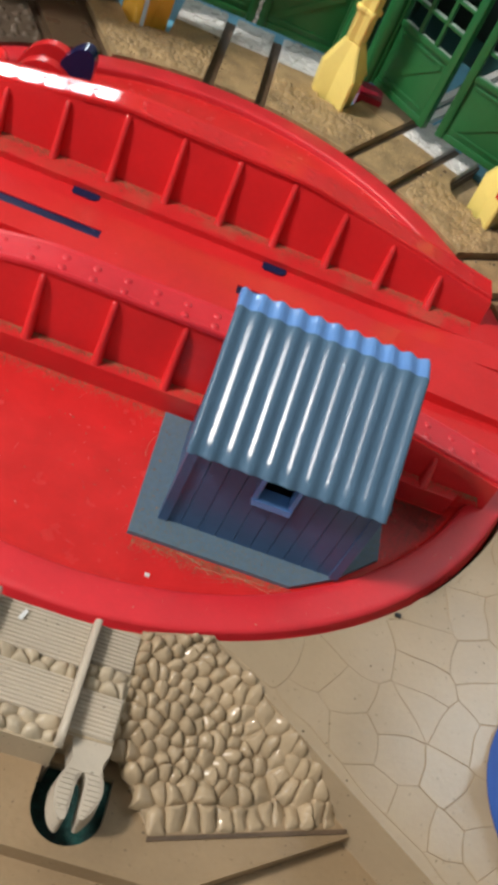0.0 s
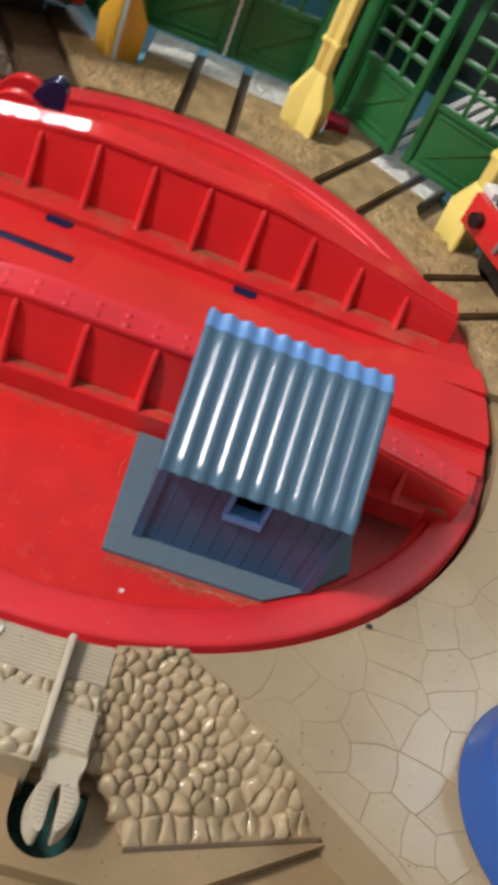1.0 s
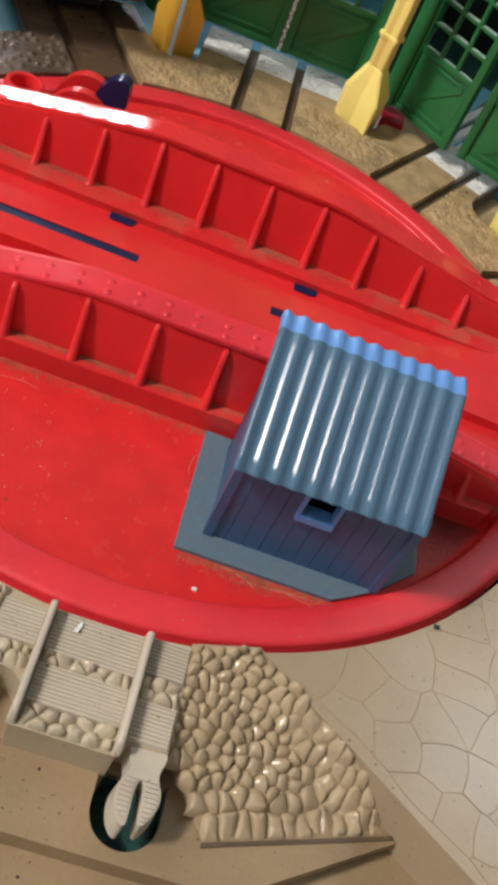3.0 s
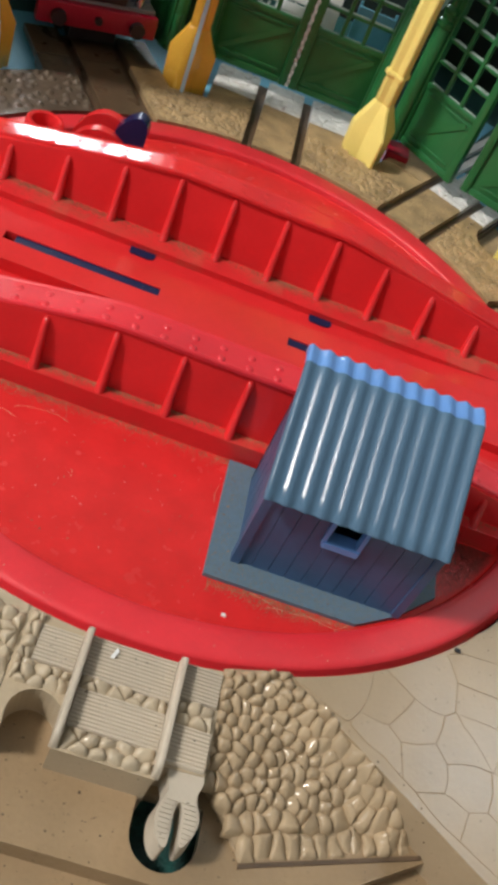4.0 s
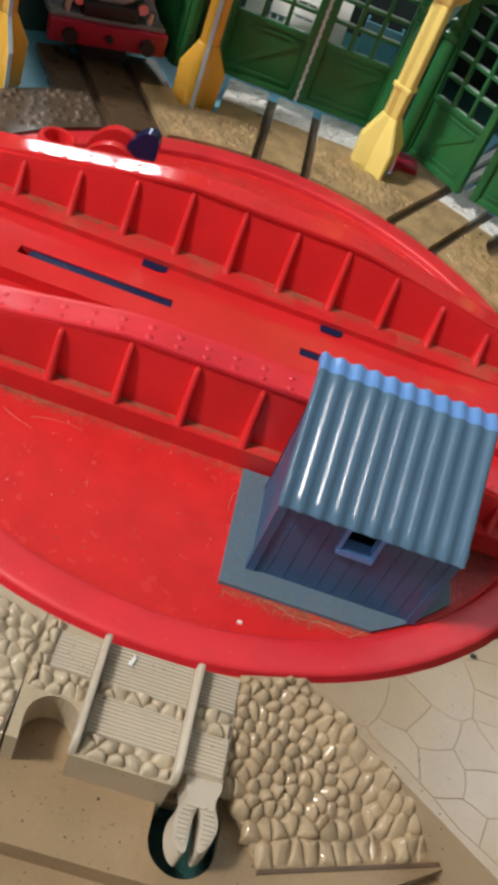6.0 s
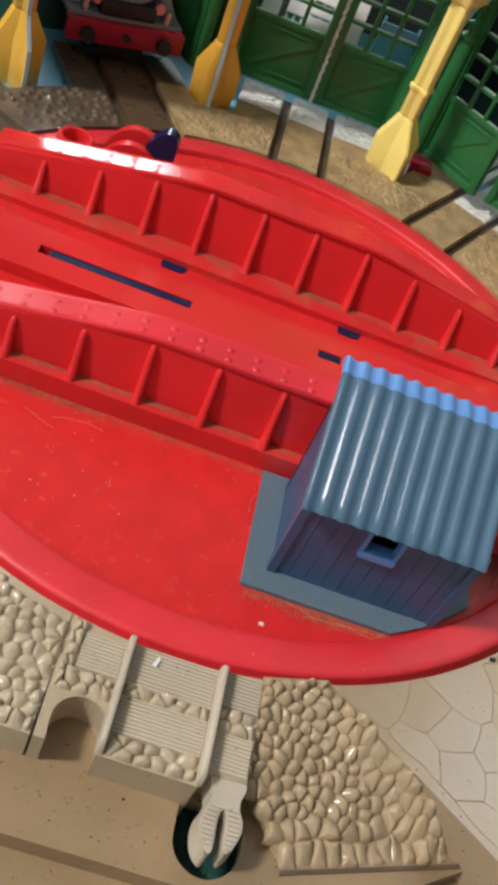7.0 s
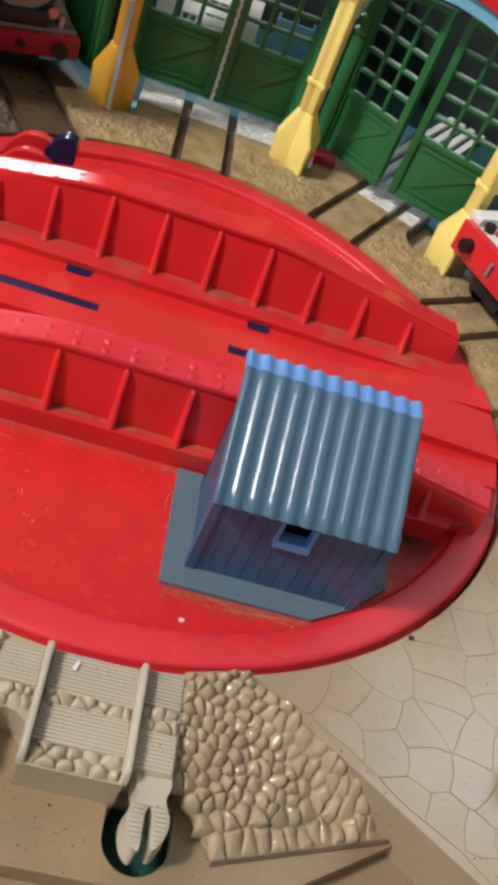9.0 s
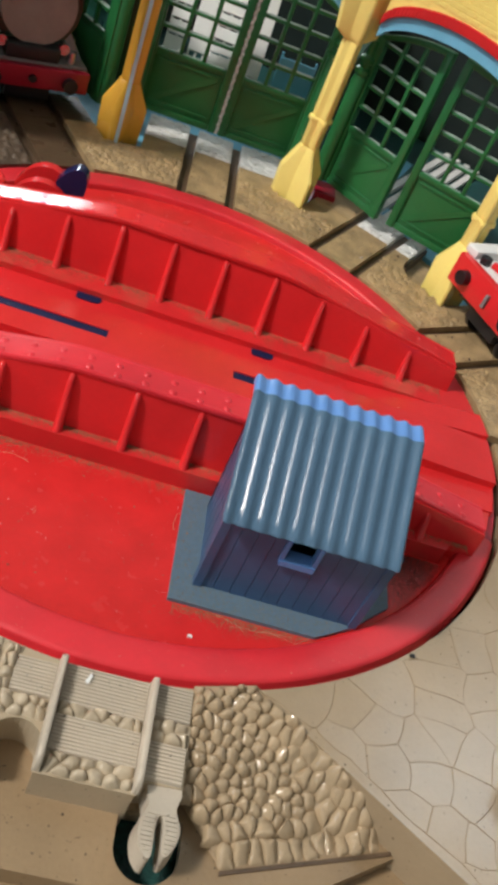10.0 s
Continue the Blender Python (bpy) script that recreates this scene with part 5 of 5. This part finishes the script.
def wagon():
    """A flat wagon on the right track: its beam faces the turntable."""
    m = Matrix.Translation((3.1, 14.42, 0)) @ Matrix.Rotation(radians(29.2 - 90), 4, "Z")
    w = thing("toy_wagon", (3.1, 14.42, 0), "red toy wagon with a cream deck and black buffers", "toy wagon")

    def piece(name, x0, x1, y0, y1, z0, z1, mat, width=0.04, label=""):
        return part(name, rounded_block(x0, x1, y0, y1, z0, z1, width, 2, m), mat, w, label, smooth=40)

    piece("buffer_beam", -2.1, 2.1, -0.05, 0.3, 1.2, 2.35, RED, 0.05, "bright red buffer beam")
    for x in (-1.32, 1.32):
        rod(w, "buffer", m, (x, -0.35, 1.78), (x, -0.03, 1.78), 0.26, BLACK, "black round buffer")
    piece("hook", -0.07, 0.07, -0.18, -0.04, 1.5, 2.0, GREY, 0.02, "grey hook")
    piece("deck", -1.9, 1.9, 0.3, 6.5, 2.0, 2.3, WHITE, 0.05, "cream deck")
    piece("side_rail", -2.3, -1.7, 0.3, 6.5, 2.3, 2.6, WHITE)
    piece("side_rail", 1.7, 2.3, 0.3, 6.5, 2.3, 2.6, WHITE)
    rod(w, "pipe", m, (-1.2, 0.8, 2.42), (0.9, 1.0, 2.42), 0.13, RED)
    rod(w, "lamp", m, (-1.45, 0.6, 2.3), (-1.45, 0.6, 2.55), 0.2, BLACK)
    piece("chassis", -0.8, 0.8, 0.35, 6.4, 0.5, 2.0, BLACK)
    piece("axle_guard", -1.5, 1.5, 0.3, 0.7, 0.9, 1.25, BLACK)
    for x in (-0.93, 0.93):
        for y in (1.4, 5.0):
            wheel(w, m, x, y, 0.55, 0.78)
    return w


def blue_base():
    """A round blue plastic base with a column, on the flagstones."""
    cx, cy = 4.56, -2.94
    b = thing("blue_pedestal", (cx, cy, -0.01), "shiny blue plastic round pedestal with a socket on top", "toy pedestal")
    bm = bmesh.new()
    lathe(bm, [(0.0, -0.01), (2.52, -0.01), (2.57, 0.03), (2.58, 0.1), (2.54, 0.16), (2.5, 0.3), (2.36, 0.62), (2.26, 0.78), (2.16, 0.85), (2.08, 0.87), (1.98, 0.88), (1.2, 1.12), (1.1, 1.12), (1.04, 1.06), (0.0, 1.06)], cx, cy, 96)
    part("skirt", bm, BLUE, b, smooth=32)
    bm = bmesh.new()
    lathe(bm, [(0.0, 0.8), (0.72, 0.8), (0.7, 1.25), (0.66, 1.33), (0.56, 1.37), (0.4, 1.36), (0.34, 1.28), (0.3, 1.1), (0.0, 1.1)], 3.02, -2.54, 48)
    part("socket", bm, BLUE, b, "round blue socket on the pedestal", smooth=40)


def dust():
    """Fine dust that has gathered along the foot of plates, thinning out away from them."""
    rng = random.Random(8)
    # the heap behind the hut is dense and dark to deepen the hut's shade
    for y, z, x0, x1, wide, count, label, mat in ((3.77, 0.332, -15.2, 1.7, 0.12, 6000, "brown dust along the foot of the front girder", LINT), (10.8, 0.102, -15.2, 1.7, 0.22, 8000, "brown dust along the foot of the back girder", LINT), (3.41, -0.238, -14.9, -5.0, 0.16, 4200, "brown dust along the ledge in the pan", LINT), (-0.12, -0.238, -5.7, -2.0, 0.14, 1800, "brown dust along the edge of the plate", LINT), (3.38, -0.238, -0.38, 1.35, 0.85, 22000, "dust gathered in the pan behind the hut, darkened for the hut's shade", SHADE_DUST), (5.9, -0.198, -15.0, 1.0, 0.3, 1500, "brown dust in the front wheel way", LINT)):
        verts, faces = [], []
        # places where more has gathered
        heaps = [(rng.uniform(x0, x1), rng.uniform(0.25, 0.7)) for _ in range(16)]
        for _ in range(count):
            if rng.random() < 0.5:
                hx, hw = rng.choice(heaps)
                x = min(x1, max(x0, rng.gauss(hx, hw)))
            else:
                x = rng.uniform(x0, x1)
            d = abs(rng.gauss(0, wide))
            r = rng.uniform(0.008, 0.02) * (0.6 if mat is SHADE_DUST else 1.0 if d < wide else 0.8)
            turn = rng.uniform(0, 6.28)
            n = len(verts)
            for i in range(4):
                verts.append((x + r * math.cos(turn + 1.571 * i), y - d + r * math.sin(turn + 1.571 * i), z - 0.004))
            verts.append((x, y - d, z + r * rng.uniform(0.3, 1.1)))
            faces += [(n + i, n + (i + 1) % 4, n + 4) for i in range(4)]
        data = bpy.data.meshes.new("dust")
        data.from_pydata([Vector(v) * CM for v in verts], [], faces)
        data.materials.append(mat)
        tagged(new("dust", data), label, "dust", kind="stuff")


def crumbs():
    rng = random.Random(17)

    def grains(name, spots, mat, label):
        bm = bmesh.new()
        for x, y, z, r in spots:
            turn = rng.uniform(0, 6.28)
            low = [bm.verts.new((x + r * rng.uniform(0.6, 1.3) * math.cos(turn + 1.257 * i), y + r * rng.uniform(0.6, 1.3) * math.sin(turn + 1.257 * i), z - 0.004)) for i in range(5)]
            tip = bm.verts.new((x, y, z + r * rng.uniform(0.6, 1.2)))
            for i in range(5):
                bm.faces.new((low[i], low[(i + 1) % 5], tip))
            bm.faces.new(low[::-1])
        tagged(part(name, bm, mat), label, "crumbs", kind="stuff")

    pan = []
    while len(pan) < 150:
        x, y = rng.uniform(-15, 2), rng.uniform(-1.2, 3.3)
        if math.hypot(x - CX, y - CY) < 8.9 and not (-5.95 < x < -0.3 and y > -0.2):
            pan.append((x, y, -0.24, abs(rng.gauss(0, 0.011)) + 0.006))
    # more where the plate meets the rim
    while len(pan) < 1100:
        x, y = rng.gauss(-3.2, 1.1), rng.gauss(-0.32, 0.14)
        if math.hypot(x - CX, y - CY) < 9.0 and y < -0.14:
            pan.append((x, y, -0.24, abs(rng.gauss(0, 0.006)) + 0.004))
    grains("pan_crumbs", pan, LINT, "brown crumbs and dust on the red pan")
    plate = [(rng.uniform(-5.6, -1.9), min(0.42, max(-0.05, rng.gauss(0.2, 0.18))), -0.13, abs(rng.gauss(0, 0.005)) + 0.004) for _ in range(700)]
    plate += [(rng.uniform(-5.75, -5.4), rng.uniform(0.0, 3.0), -0.13, abs(rng.gauss(0, 0.01)) + 0.006) for _ in range(60)]
    grains("plate_crumbs", plate, LINT, "brown dust and crumbs on the hut's blue plate")
    low = [(rng.uniform(-10, -4.4), rng.uniform(-5.9, -4.85), FLOOR_Z, abs(rng.gauss(0, 0.012)) + 0.006) for _ in range(70)]
    low = [q for q in low if abs(q[0] + 5.33) > 0.7]
    low += [(rng.uniform(-10, -1), rng.uniform(-8, -6.3), LIP_Z, abs(rng.gauss(0, 0.014)) + 0.008) for _ in range(160)]
    # dark grains stand for small pits in the sand, shade in their colour
    pits = []
    for theta in TRACKS[1:]:
        for _ in range(26):
            x, y = on(theta, rng.uniform(10.7, 13.5), rng.choice((-1, 1)) * rng.choice((rng.uniform(0.55, 0.72), rng.uniform(1.15, 1.5))))
            pits.append((x, y, 0.002, abs(rng.gauss(0, 0.03)) + 0.02))
    grains("ground_grit", pits, DARK_BROWN, "dark grains standing for small shaded pits in the sand beside the slots")
    grains("floor_crumbs", low, BROWN, "dark crumbs on the tan floor and lip")
    pale = [(rng.uniform(-14, -5.9), rng.uniform(-0.8, 3.2), -0.24, abs(rng.gauss(0, 0.006)) + 0.004) for _ in range(260)]
    pale += [(rng.uniform(-13, 1), rng.uniform(7.1, 8.9), 0.27, 0.006) for _ in range(45)]
    on_rim = []
    for _ in range(130):
        a, r = radians(rng.uniform(-115, -20)), rng.uniform(9.45, 10.05)
        on_rim.append((CX + r * math.cos(a), CY + r * math.sin(a), 0.014, abs(rng.gauss(0, 0.006)) + 0.004))
    grains("rim_specks", on_rim, HAIR, "pale specks of dust on the red rim")
    grains("pale_specks", [q for q in pale if math.hypot(q[0] - CX, q[1] - CY) < 8.9], WHITE, "pale specks on the red pan")
    # fine hairs
    bm = bmesh.new()
    for x, y, a, size, z in ((-3.6, -0.28, 5, 1.5, -0.225), (-3.0, -0.36, -12, 1.2, -0.225), (-2.6, -0.2, 40, 0.5, -0.22), (-4.4, -0.3, -20, 0.8, -0.225), (-11.2, 2.6, -22, 0.9, -0.23), (-10.3, 2.75, 3, 1.3, -0.23), (-5.9, 2.3, 80, 0.7, -0.22), (-9.2, 1.4, 100, 0.25, -0.23)):
        pts, bend = [], rng.uniform(-50, 50)
        px, py = x - size / 2 * math.cos(radians(a)), y - size / 2 * math.sin(radians(a))
        for i in range(13):
            pts.append((px, py, z + 0.012 * math.sin(i * 0.9)))
            d = radians(a + bend * (i / 12 - 0.5))
            px, py = px + size / 12 * math.cos(d), py + size / 12 * math.sin(d)
        tube(bm, pts, 0.0038, 4)
    tagged(part("hairs", bm, HAIR), "fine pale hairs and lint on the red pan", "lint", kind="stuff")
    bm = bmesh.new()
    block(bm, -5.27, -5.17, -0.93, -0.86, -0.242, -0.2)
    solo("chip", bevelled(bm, 0.02, 2), WHITE, "tiny white plastic chip on the red pan", "chip", smooth=40)
    bm = bmesh.new()
    block(bm, -0.06, 0.06, -0.045, 0.045, 0.0, 0.05)
    solo("speck", bevelled(bm, 0.022, 2), BLACK, "tiny black speck on the flagstones", "speck", smooth=40)
    bm = bmesh.new()
    prism(bm, [(-7.22, -2.78), (-7.14, -2.8), (-7.08, -2.62), (-7.13, -2.56)], 0.03, 0.06)
    solo("flake", bevelled(bm, 0.012, 1), WHITE, "small whitish flake on the ribbed sleeper", "flake")


turntable()
hut()
dust()
crumbs()
sheds()
engine()
wagon()
blue_base()
m2, _ = bay_frame(POSTS[1], POSTS[2])
slatted_panel(m2, 0.7, 1.5, 3.0, 2.6, 6.9, 7, "white slatted plastic panel leaning behind a gate", lean=38)
slatted_panel(m2, 1.65, 2.35, 2.9, 2.6, 6.9, 1, "plain white plastic panel leaning behind a gate", lean=38)
slatted_panel(m2, 2.5, 3.4, 2.8, 2.6, 6.9, 8, "white slatted plastic panel leaning behind a gate", lean=38)
slatted_panel(m2, 4.05, 4.6, 2.5, 2.4, 6.4, 1, "narrow white plastic panel leaning behind a gate", lean=30)
shed_track(61.2)
slatted_panel(m2, 5.2, 6.7, 3.0, 1.8, 4.0, 1, "sky blue plastic panel standing behind a gate", 0.0, SKYBLUE)
slit_light_strip(m2, 3.66, 1.72, 0.5, 6.3)
bm = bmesh.new()
block(bm, -2.75, -1.85, 21.5, 22.6, -0.42, 0.22)
solo("red_block", bevelled(bm, 0.12, 3), RED_DARK, "dark red plastic block on the shed floor beside a pillar", "toy block", smooth=40)
ground_bumps()
stub_track()
cobble_wedge()
flagstones()
